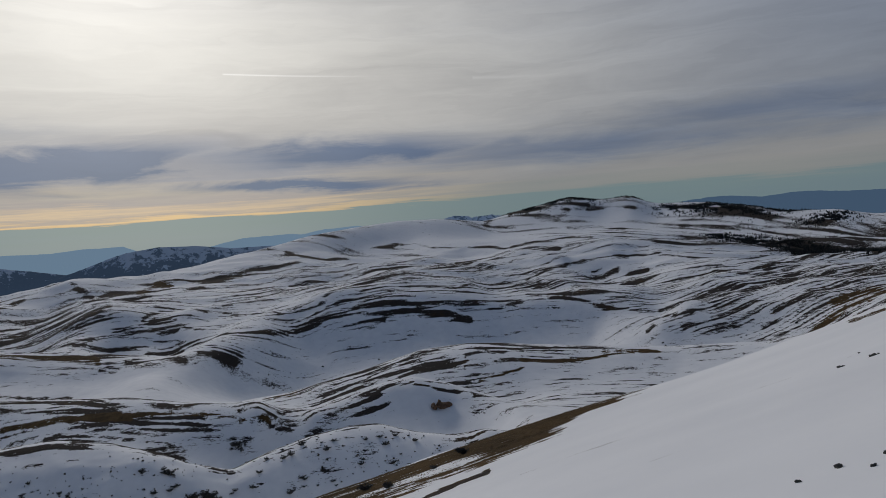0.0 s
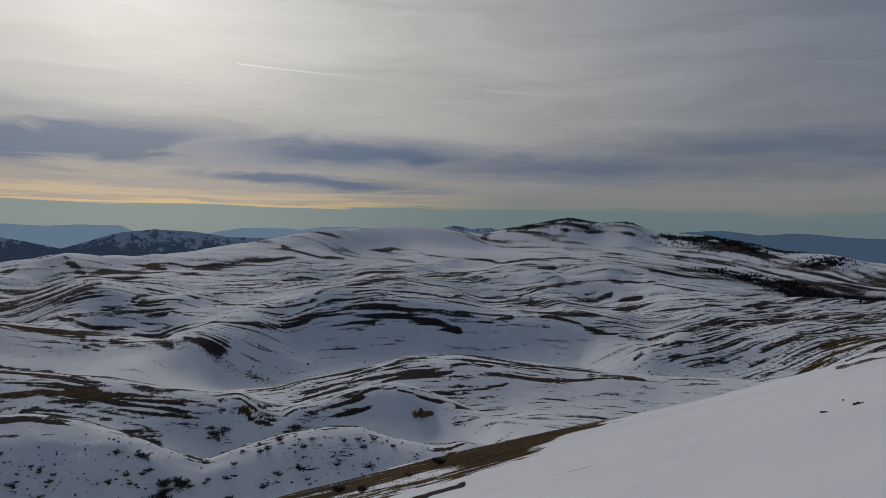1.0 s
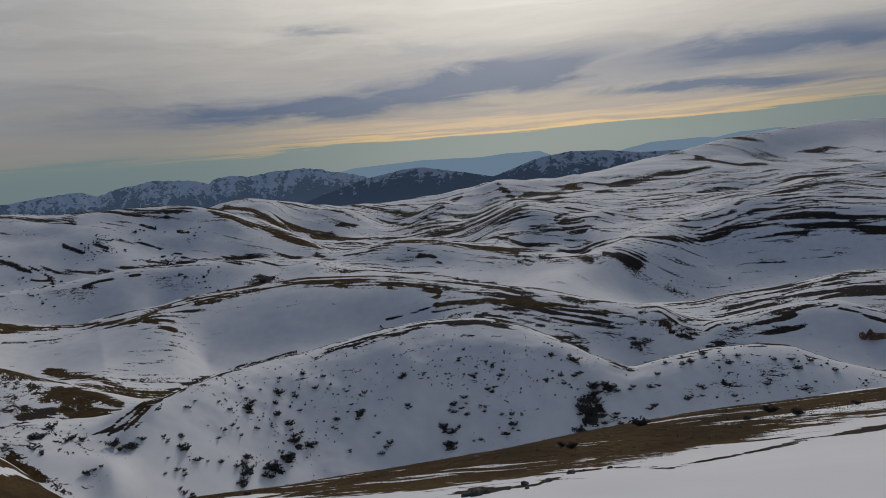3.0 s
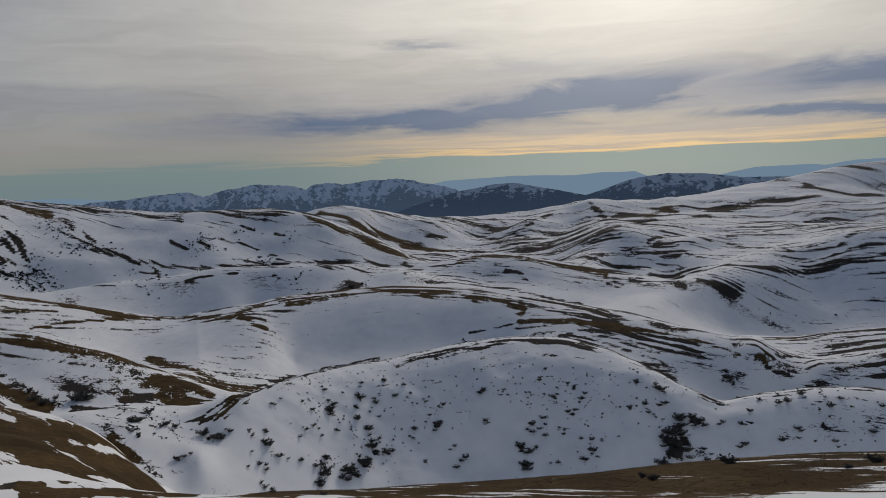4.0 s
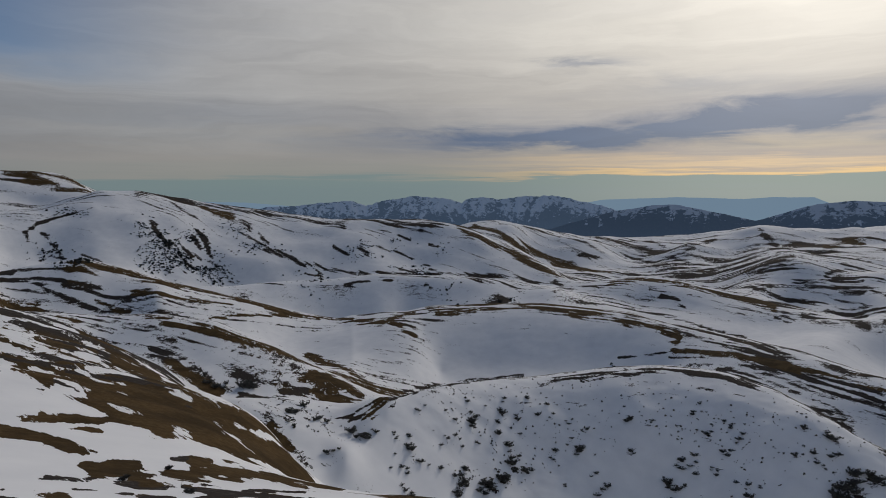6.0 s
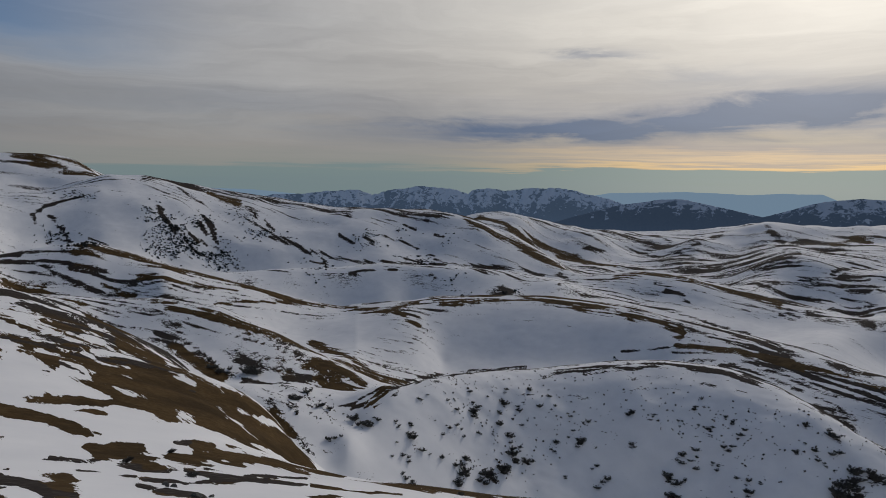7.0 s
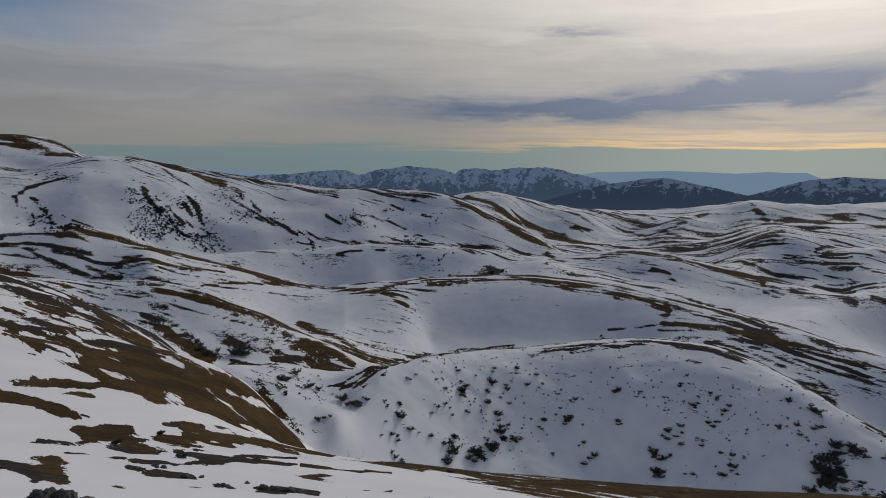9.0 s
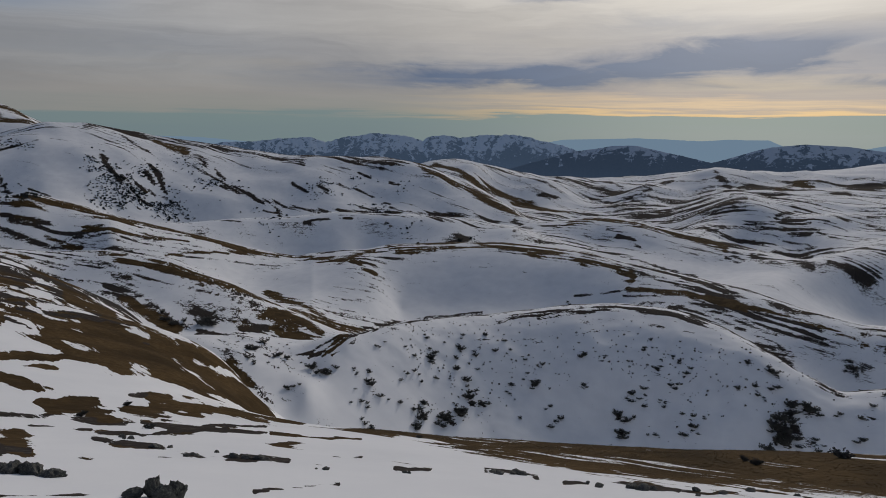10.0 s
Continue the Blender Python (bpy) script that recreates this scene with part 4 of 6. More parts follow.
BANDS += [
    (0, 0.13, 0.0046, [(32.91, 397), (30.85, 383), (28.33, 371), (25.69, 359), (23.33, 350), (20.47, 335), (17.48, 319), (15.73, 317)]),
    (1, 0.09, 0.0031, [(27.59, 361), (23.73, 345), (19.62, 327)]),
    (1, 0.13, 0.0092, [(1.83, 231), (-1.02, 228), (-3.39, 237), (-5.74, 278)]),
    (1, 0.06, 0.0046, [(-10.43, 1298), (-12.78, 1319), (-15.44, 1347), (-18.04, 1298), (-20.98, 1316)]),
    (1, 0.09, 0.0092, [(-16.72, 1459), (-18.86, 1545), (-20.54, 1574)]),
    (1, 0.09, 0.0061, [(-16.75, 1332), (-19.74, 1240), (-21.81, 1243)]),
    (1, 0.13, 0.0136, [(-10.46, 1145), (-12.36, 1237)]),
    (1, 0.17, 0.0122, [(-14.6, 1223), (-15.92, 1215)]),
    (1, 0.21, 0.018, [(-15.06, 1094), (-15.27, 1111)])]
BANDS += [
    (1, 0.17, 0.018, [(-10.48, 998), (-13.28, 1091)]),
    (1, 0.09, 0.0031, [(-11.52, 799), (-13.79, 785), (-15.13, 776), (-16.44, 790)]),
    (1, 0.17, 0.0092, [(-15.12, 777), (-16.22, 785)]),
    (1, 0.17, 0.018, [(-21.1, 788), (-22.71, 821), (-23.5, 880), (-25.05, 938), (-26.57, 958)]),
    (1, 0.17, 0.0122, [(-20.71, 741), (-21.94, 763), (-23.14, 785)]),
    (1, 0.13, 0.0137, [(-16.88, 785), (-18.16, 788), (-19.83, 838), (-21.47, 884), (-23.08, 904)]),
    (1, 0.13, 0.0092, [(-17.32, 734), (-17.96, 736)]),
    (1, 0.17, 0.0092, [(-18.82, 734), (-19.24, 741)]),
    (1, 0.17, 0.0061, [(-18.64, 697), (-19.05, 709)]),
    (1, 0.13, 0.0092, [(-15.83, 693), (-16.26, 706)]),
    (1, 0.21, 0.0076, [(-24.37, 731), (-25.15, 741)])]
BANDS += [
    (1, 0.17, 0.0122, [(-25.12, 772), (-26.63, 799), (-27.73, 840)]),
    (1, 0.13, 0.0114, [(-23.13, 790), (-23.92, 810)]),
    (1, 0.13, 0.0069, [(-22.38, 719), (-23.57, 741)]),
    (0, 0.21, 0.0153, [(-27.82, 700), (-28.9, 729), (-29.95, 751), (-31.34, 760), (-32.94, 816)]),
    (0, 0.26, 0.018, [(-29.22, 781), (-30.63, 805), (-31.66, 818)]),
    (1, 0.13, 0.0092, [(-27.73, 840), (-29.9, 866), (-31.29, 882)]),
    (1, 0.13, 0.0159, [(-26.19, 998), (-28.07, 971), (-30.58, 944), (-32.9, 958)]),
    (1, 0.13, 0.0092, [(-29.88, 947), (-31.26, 1016), (-32.88, 1106)]),
    (1, 0.11, 0.0134, [(-28.43, 980), (-30.56, 1101)]),
    (1, 0.11, 0.0134, [(-31.91, 1384), (-32.85, 1407)]),
    (1, 0.09, 0.0092, [(-26.94, 1023), (-28.77, 1074)])]
BANDS += [
    (1, 0.13, 0.0114, [(-32.36, 736), (-32.96, 741)]),
    (0, 0.13, 0.0458, [(-29.99, 38.5), (-31.71, 38.3), (-32.98, 37.6)]),
    (1, 0.09, 0.0092, [(-21.02, 1059), (-23.06, 1012), (-24.64, 1005), (-26.92, 1127)]),
    (0, 0.09, 0.0092, [(-12.08, 490), (-14.77, 494), (-16.53, 493)]),
    (1, 0.09, 0.0136, [(-24.63, 1089), (-26.16, 1223), (-27.65, 1353), (-29.82, 1433)]),
    (1, 0.26, 0.018, [(-17.93, 2647), (-20.46, 2557), (-22.91, 2382), (-25.28, 2281), (-26.81, 2204), (-28.67, 2095)]),
    (1, 0.3, 0.018, [(-22.94, 2179), (-24.92, 2110), (-26.85, 1952), (-28.71, 1761), (-30.5, 1749), (-32.83, 1777)]),
    (1, 0.17, 0.018, [(-26.8, 2244), (-28.65, 2219), (-29.37, 2169)]),
    (1, 0.13, 0.0137, [(-18.82, 2275), (-20.91, 2229), (-22.95, 2134)])]
BANDS += [
    (1, 0.21, 0.018, [(-24.91, 2214), (-27.57, 2100), (-29.77, 1921)]),
    (1, 0.13, 0.0298, [(20.55, 18.4), (16.29, 16.3), (10.77, 17.8), (6.43, 20.3), (2.4, 21.3), (-1.99, 22.5)]),
    (0, 0.34, 0.018, [(64.92, 418), (62.99, 382), (60.98, 350), (58.9, 339), (57.41, 340)]),
    (0, 0.43, 0.0153, [(65.26, 286), (63.66, 278), (62.02, 266)]),
    (0, 0.38, 0.018, [(64.48, 296), (61.86, 281)]),
    (1, 0.17, 0.0061, [(64.37, 204), (62.27, 203), (60.44, 199), (58.7, 205), (57.03, 215)]),
    (0, 0.38, 0.018, [(64.33, 275), (62.1, 261)]),
    (0, 0.3, 0.0107, [(58.84, 208), (59.84, 199)]),
    (1, 0.13, 0.0137, [(58.35, 337), (56.93, 346)])]
BANDS += [
    (0, 0.26, 0.018, [(63.81, 294), (61.1, 332), (58.34, 339)]),
    (0, 0.3, 0.0427, [(81.81, 32.8), (79.79, 32.7), (77.11, 32.1), (73.87, 31.7), (70.88, 32.2)]),
    (0, 0.34, 0.0733, [(74.22, 36.8), (72.13, 36.6), (68.63, 38.8), (66.38, 38.0), (62.65, 36.9)]),
    (1, 0.09, 0.0092, [(84.52, 27.9), (82.44, 27.6), (80.25, 27.3), (77.98, 26.4)]),
    (1, 0.09, 0.0107, [(83.49, 27.7), (80.99, 27.5), (78.73, 27.5), (75.57, 27.2)]),
    (1, 0.11, 0.021, [(75.16, 27.3), (73.08, 26.4), (68.71, 26.8), (65.97, 26.4)]),
    (1, 0.09, 0.0153, [(78.22, 23.6), (76.03, 23.2), (73.97, 22.9)]),
    (1, 0.17, 0.0366, [(78.64, 21.7), (76.08, 20.1), (74.02, 19.1), (72.76, 17.4), (71.04, 16.3), (68.81, 15.9), (66.97, 16.1)])]
BANDS += [
    (1, 0.21, 0.0534, [(67.43, 16.7), (65.57, 17.1), (63.68, 16.3)]),
    (1, 0.09, 0.0183, [(74.06, 16.1), (71.48, 16.0)]),
    (1, 0.09, 0.0168, [(81.49, 20.8), (80.0, 20.7)]),
    (1, 0.13, 0.0298, [(84.74, 17.9), (83.0, 17.1)]),
    (1, 0.06, 0.016, [(59.8, 18.2), (57.34, 18.5)]),
    (1, 0.09, 0.0168, [(61.28, 15.5), (59.82, 15.4)]),
    (1, 0.11, 0.021, [(54.34, 15.5), (51.32, 15.8)]),
    (1, 0.11, 0.0191, [(66.61, 10.6), (63.27, 11.2), (59.35, 12.0)]),
    (1, 0.06, 0.0092, [(80.28, 10.6), (79.13, 10.5)]),
    (1, 0.3, 0.0427, [(84.85, 13.6), (82.76, 13.0), (80.58, 12.2)]),
    (1, 0.09, 0.0092, [(85.04, 10.1), (81.45, 10.1), (75.52, 10.0)])]
BANDS += [
    (1, 0.21, 0.0496, [(46.27, 16.8), (44.76, 16.6), (43.26, 17.0), (41.76, 16.3)]),
    (1, 0.13, 0.0229, [(39.28, 15.3), (35.43, 16.3), (33.54, 16.2)]),
    (1, 0.17, 0.0366, [(33.08, 16.6), (32.15, 16.3), (29.87, 16.1)]),
    (1, 0.09, 0.0183, [(30.78, 16.3), (27.66, 15.8), (24.31, 18.3), (21.5, 19.3)]),
    (0, 0.09, 0.0214, [(65.04, 26.8), (61.23, 26.2), (57.32, 26.5)])]
BANDS += [
    (1, 0.19, 0.012, [(-3.0, 239), (-1.4, 237), (0.2, 238), (1.8, 242), (3.4, 246), (5.0, 250), (6.6, 252), (8.2, 252), (9.8, 253), (11.4, 251), (13.0, 248), (14.6, 244), (16.2, 242), (17.8, 241), (19.4, 235), (21.0, 235), (22.6, 243), (24.2, 244), (25.8, 253), (27.4, 256), (29.0, 262), (30.6, 266), (32.2, 268), (33.8, 272), (35.4, 272), (37.0, 275), (38.6, 270), (40.2, 270), (41.8, 266), (43.4, 263), (45.0, 262), (46.6, 258), (48.2, 254), (49.8, 248), (51.4, 244), (53.0, 235), (54.6, 233), (56.2, 218), (57.8, 217)])]
BANDS += [
    (0, 0.17, 0.02, [(36.0, 474), (37.6, 487), (39.2, 496), (40.8, 498), (42.4, 503), (44.0, 509), (45.6, 508), (47.2, 513), (48.8, 520), (50.4, 511), (52.0, 516), (53.6, 513), (55.2, 514)]),
    (1, 0.11, 0.01, [(52.0, 980), (53.6, 991), (55.2, 1026), (56.8, 1023), (58.4, 1007), (60.0, 1028), (61.6, 1030), (63.2, 1042), (64.8, 1047), (66.4, 1059), (68.0, 1071), (69.6, 1074), (71.2, 1074), (72.8, 1076), (74.4, 1079), (76.0, 1069), (77.6, 1054)]),
    (0, 0.17, 0.02, [(81.2, 1504), (82.8, 1504), (84.4, 1483), (86.0, 1497)])]

# Groups: bearing, distance, how many, spread in metres, half width of one in metres.
FACE_SHRUBS = []
FACE_SHRUBS += [(61.3, 194.1, 1, 0.0, 0.78), (60.07, 188.0, 2, 1.3, 0.94), (59.44, 190.6, 2, 1.3, 0.76), (57.76, 191.0, 3, 1.7, 0.77), (56.54, 194.1, 2, 1.4, 0.78), (56.55, 188.9, 3, 1.0, 1.34), (55.9, 205.1, 2, 1.1, 0.81), (55.31, 208.9, 1, 0.4, 0.62), (53.36, 211.3, 1, 0.7, 0.84), (52.63, 210.3, 1, 0.4, 0.84), (54.83, 200.9, 1, 0.9, 0.6), (57.77, 184.2, 1, 0.8, 0.56), (56.31, 185.8, 2, 2.0, 0.76), (55.33, 187.1, 2, 1.3, 0.95), (53.36, 200.4, 3, 1.8, 0.81), (52.47, 203.7, 3, 1.4, 0.82), (51.41, 222.2, 2, 1.3, 0.88), (51.4, 216.7, 2, 1.1, 1.08)]
FACE_SHRUBS += [(51.15, 212.7, 4, 1.1, 1.28), (50.64, 207.4, 2, 1.1, 0.84), (49.94, 224.2, 1, 0.6, 0.67), (48.73, 229.4, 2, 1.6, 0.68), (48.86, 224.2, 3, 1.0, 1.34), (49.04, 218.7, 2, 0.9, 1.09), (49.03, 214.2, 2, 0.9, 1.07), (48.18, 211.8, 2, 0.7, 1.28), (48.01, 208.9, 1, 0.6, 0.85), (47.41, 207.9, 2, 1.1, 1.06), (47.64, 203.7, 4, 1.4, 1.66), (46.65, 204.6, 3, 1.1, 1.46), (48.62, 197.7, 4, 1.6, 1.83), (49.61, 192.8, 4, 1.4, 1.79), (50.35, 189.3, 2, 0.9, 1.37), (51.61, 195.0, 3, 1.2, 1.2), (51.95, 189.7, 4, 1.2, 1.56), (52.6, 184.6, 3, 1.0, 1.53)]
FACE_SHRUBS += [(53.85, 188.4, 2, 1.0, 0.77), (52.85, 190.2, 1, 0.7, 0.78), (56.82, 173.9, 4, 1.4, 0.9), (57.31, 174.7, 2, 0.9, 0.72), (57.05, 180.0, 2, 1.4, 0.74), (58.03, 178.8, 1, 0.8, 0.73), (46.44, 235.3, 2, 1.0, 0.7), (45.78, 226.8, 2, 1.2, 0.9), (44.82, 232.1, 2, 1.2, 0.69), (44.55, 226.8, 2, 1.2, 0.9), (47.48, 223.7, 3, 1.4, 0.89), (46.96, 217.7, 1, 0.6, 0.87), (43.08, 225.3, 2, 2.0, 0.67), (42.0, 224.2, 2, 1.0, 0.9), (42.29, 216.7, 4, 1.3, 1.53), (43.04, 219.7, 2, 1.0, 0.88), (44.71, 213.7, 2, 1.1, 0.87), (44.23, 215.2, 2, 1.1, 0.87)]
FACE_SHRUBS += [(41.07, 216.7, 1, 1.5, 0.66), (38.33, 228.9, 3, 1.6, 1.14), (36.45, 228.4, 2, 1.4, 0.68), (37.97, 217.7, 2, 1.1, 1.1), (39.99, 205.1, 3, 2.2, 1.05), (41.0, 208.9, 2, 2.2, 0.64), (43.92, 204.6, 2, 1.8, 0.63), (33.3, 232.1, 2, 1.0, 1.38), (32.66, 233.7, 4, 2.4, 0.69), (31.71, 228.4, 2, 1.6, 0.68), (32.09, 224.2, 3, 1.9, 0.89), (30.6, 227.9, 2, 1.0, 0.68), (29.88, 223.2, 2, 1.2, 0.89), (30.68, 218.2, 4, 1.5, 0.88), (33.12, 218.7, 1, 0.6, 1.1), (34.43, 215.7, 4, 1.9, 1.09), (32.83, 215.2, 4, 2.3, 1.09), (31.48, 214.2, 4, 1.7, 0.87)]
FACE_SHRUBS += [(35.04, 209.8, 3, 1.1, 1.29), (34.32, 208.4, 3, 1.3, 1.07), (34.73, 204.1, 4, 1.5, 1.47), (32.45, 205.1, 2, 1.8, 0.84), (29.53, 201.4, 4, 2.5, 1.03), (29.19, 207.0, 3, 1.6, 0.84), (28.1, 206.0, 2, 1.1, 0.84), (28.69, 202.7, 2, 1.4, 0.62), (34.6, 227.3, 1, 0.8, 0.68), (34.32, 223.7, 1, 0.4, 0.67), (25.99, 216.7, 2, 0.9, 0.87), (25.34, 226.8, 2, 1.4, 0.9), (24.55, 217.7, 2, 1.3, 0.87), (23.71, 226.3, 2, 1.2, 1.34), (23.28, 224.7, 2, 1.0, 1.34), (23.3, 220.2, 2, 1.1, 1.1), (23.89, 215.2, 2, 1.1, 0.86), (22.1, 215.7, 4, 1.5, 1.3)]
FACE_SHRUBS += [(22.21, 211.3, 4, 1.7, 1.49), (22.5, 205.5, 5, 1.6, 1.88), (22.84, 202.3, 4, 1.6, 1.86), (22.23, 201.8, 4, 1.4, 1.86), (21.08, 214.2, 2, 1.5, 0.86), (20.33, 215.2, 1, 0.8, 1.08), (19.22, 216.7, 1, 0.4, 1.09), (20.32, 205.5, 4, 2.6, 1.05), (17.08, 212.2, 2, 1.1, 1.08)]
GULLY_SHRUBS = [(60.3, 188.9, 4, 2.8, 1.17), (61.5, 192.7, 1, 0.6, 1.44), (64.4, 195.8, 5, 5.9, 0.9), (65.7, 204.6, 6, 5.1, 1.26), (69.5, 277.3, 5, 2.8, 2.34), (72.1, 279.5, 4, 2.5, 2.16), (70.9, 294.5, 3, 7.3, 1.26), (63.5, 178.6, 4, 2.1, 0.9), (18.6, 307.7, 2, 3.1, 1.8), (15.4, 229.8, 3, 4.6, 0.99), (14.2, 218.1, 4, 4.4, 1.08), (11.7, 225.2, 6, 9.0, 0.99), (8.3, 230.7, 7, 9.2, 0.99), (6.1, 224.3, 5, 6.7, 0.9), (17.0, 219.9, 3, 4.4, 0.99), (21.0, 216.4, 5, 2.6, 1.62), (21.7, 207.9, 5, 2.7, 2.16), (12.0, 238.2, 4, 9.5, 0.72)]
BROW_SHRUBS = [(8.4, 31.1, 1, 0.0, 0.32), (6.5, 28.5, 1, 0.0, 0.36), (-0.0, 32.2, 1, 0.1, 0.35), (2.4, 29.9, 1, 0.1, 0.3), (25.0, 28.4, 1, 0.0, 0.32), (52.2, 29.5, 1, 0.0, 0.25), (76.1, 33.4, 1, 0.0, 0.3), (79.3, 28.1, 1, 0.0, 0.3), (74.5, 25.3, 1, 0.0, 0.25), (24.2, 27.4, 1, 0.0, 0.28), (10.1, 28.9, 1, 0.0, 0.3), (18.2, 33.0, 1, 0.1, 0.4)]
DARK_PINES = [(17.6, 304.0, 4, 3.5, 1), (22.1, 204.6, 3, 2.2, 0.9), (22.3, 203.8, 3, 2.4, 1.0), (17.4, 306.5, 2, 2.0, 0.8)]
STONES = [(84.5, 12.7, 4, 0.2, 0.22), (83.0, 12.6, 4, 0.2, 0.24), (81.6, 12.2, 4, 0.1, 0.2), (74.2, 18.5, 3, 0.2, 0.18), (65.6, 15.9, 4, 0.2, 0.22), (67.5, 16.0, 3, 0.2, 0.16), (45.6, 16.0, 3, 0.2, 0.2), (43.5, 16.2, 4, 0.2, 0.22), (53.2, 14.7, 3, 0.1, 0.12), (32.8, 15.3, 3, 0.2, 0.22), (23.6, 18.3, 3, 0.4, 0.15), (60.8, 14.4, 2, 0.1, 0.1), (76.2, 21.5, 3, 0.4, 0.15), (72.0, 16.5, 3, 0.3, 0.16), (69.8, 17.5, 1, 0.1, 0.14), (36.6, 15.5, 3, 0.3, 0.16), (27.8, 16.3, 4, 0.5, 0.14), (-26.2, 7.3, 2, 0.0, 0.05)]
STONES_MORE = [(-28.9, 7.5, 3, 0.0, 0.05), (-32.0, 7.6, 2, 0.0, 0.06), (-31.1, 7.2, 1, 0.0, 0.05), (-29.2, 18.4, 4, 0.1, 0.07), (-31.4, 18.7, 4, 0.1, 0.07), (-30.6, 20.6, 1, 0.1, 0.05)]
STONES += STONES_MORE



def thin_snow(x, y, dist):
    """Bare soil and rock about the shrubs of the steep slopes."""
    v = np.zeros_like(x)
    near = np.flatnonzero((dist > 120) & (dist < 340))
    px, py = x[near], y[near]
    lump = 1 + 1.3 * gnoise(px / 3.1, py / 3.1, 61) + 0.9 * gnoise(px / 1.3, py / 1.3, 62)
    got = np.zeros(len(near))
    for b, d, n, spread, size in FACE_SHRUBS + GULLY_SHRUBS:
        cx, cy = -d * math.sin(radians(b)), d * math.cos(radians(b))
        w = spread * 0.6 + size * 0.5
        got = np.maximum(got, min(1.0, size / 2.0) * np.exp(-((px - cx) ** 2 + (py - cy) ** 2) / (w * w)))
    v[near] = 0.82 * got * (0.45 + 0.6 * lump)
    return v


def swept(bearing, dist, x, y):
    """How bare the ground is, but for the bands: above about a half the snow is gone."""
    wide = np.clip(dist / 12, 1, 25)
    twist = gnoise(x / wide, y / wide, 41) + 0.6 * gnoise(x / wide * 2.3, y / wide * 2.3, 42) + 0.4 * gnoise(x / wide * 5.1, y / wide * 5.1, 43)
    l = np.log(dist) + (0.055 - 0.035 * smooth(dist, 60, 300)) * twist
    bearing = bearing + (2.0 - 1.2 * smooth(dist, 60, 300)) * (gnoise(x / wide * 0.8 + 5, y / wide * 0.8, 44) + 0.5 * gnoise(x / wide * 3, y / wide * 3, 45))
    v = 0.08 + 0 * l
    for b, d, wb, wd, amount in SWEPT + STREAKY + SMOOTHED + SMOOTHED_FAR:
        v = v + amount * np.exp(-(((bearing - b) / wb) ** 2 + ((l - math.log(d)) / wd) ** 2) ** 2)
    return v


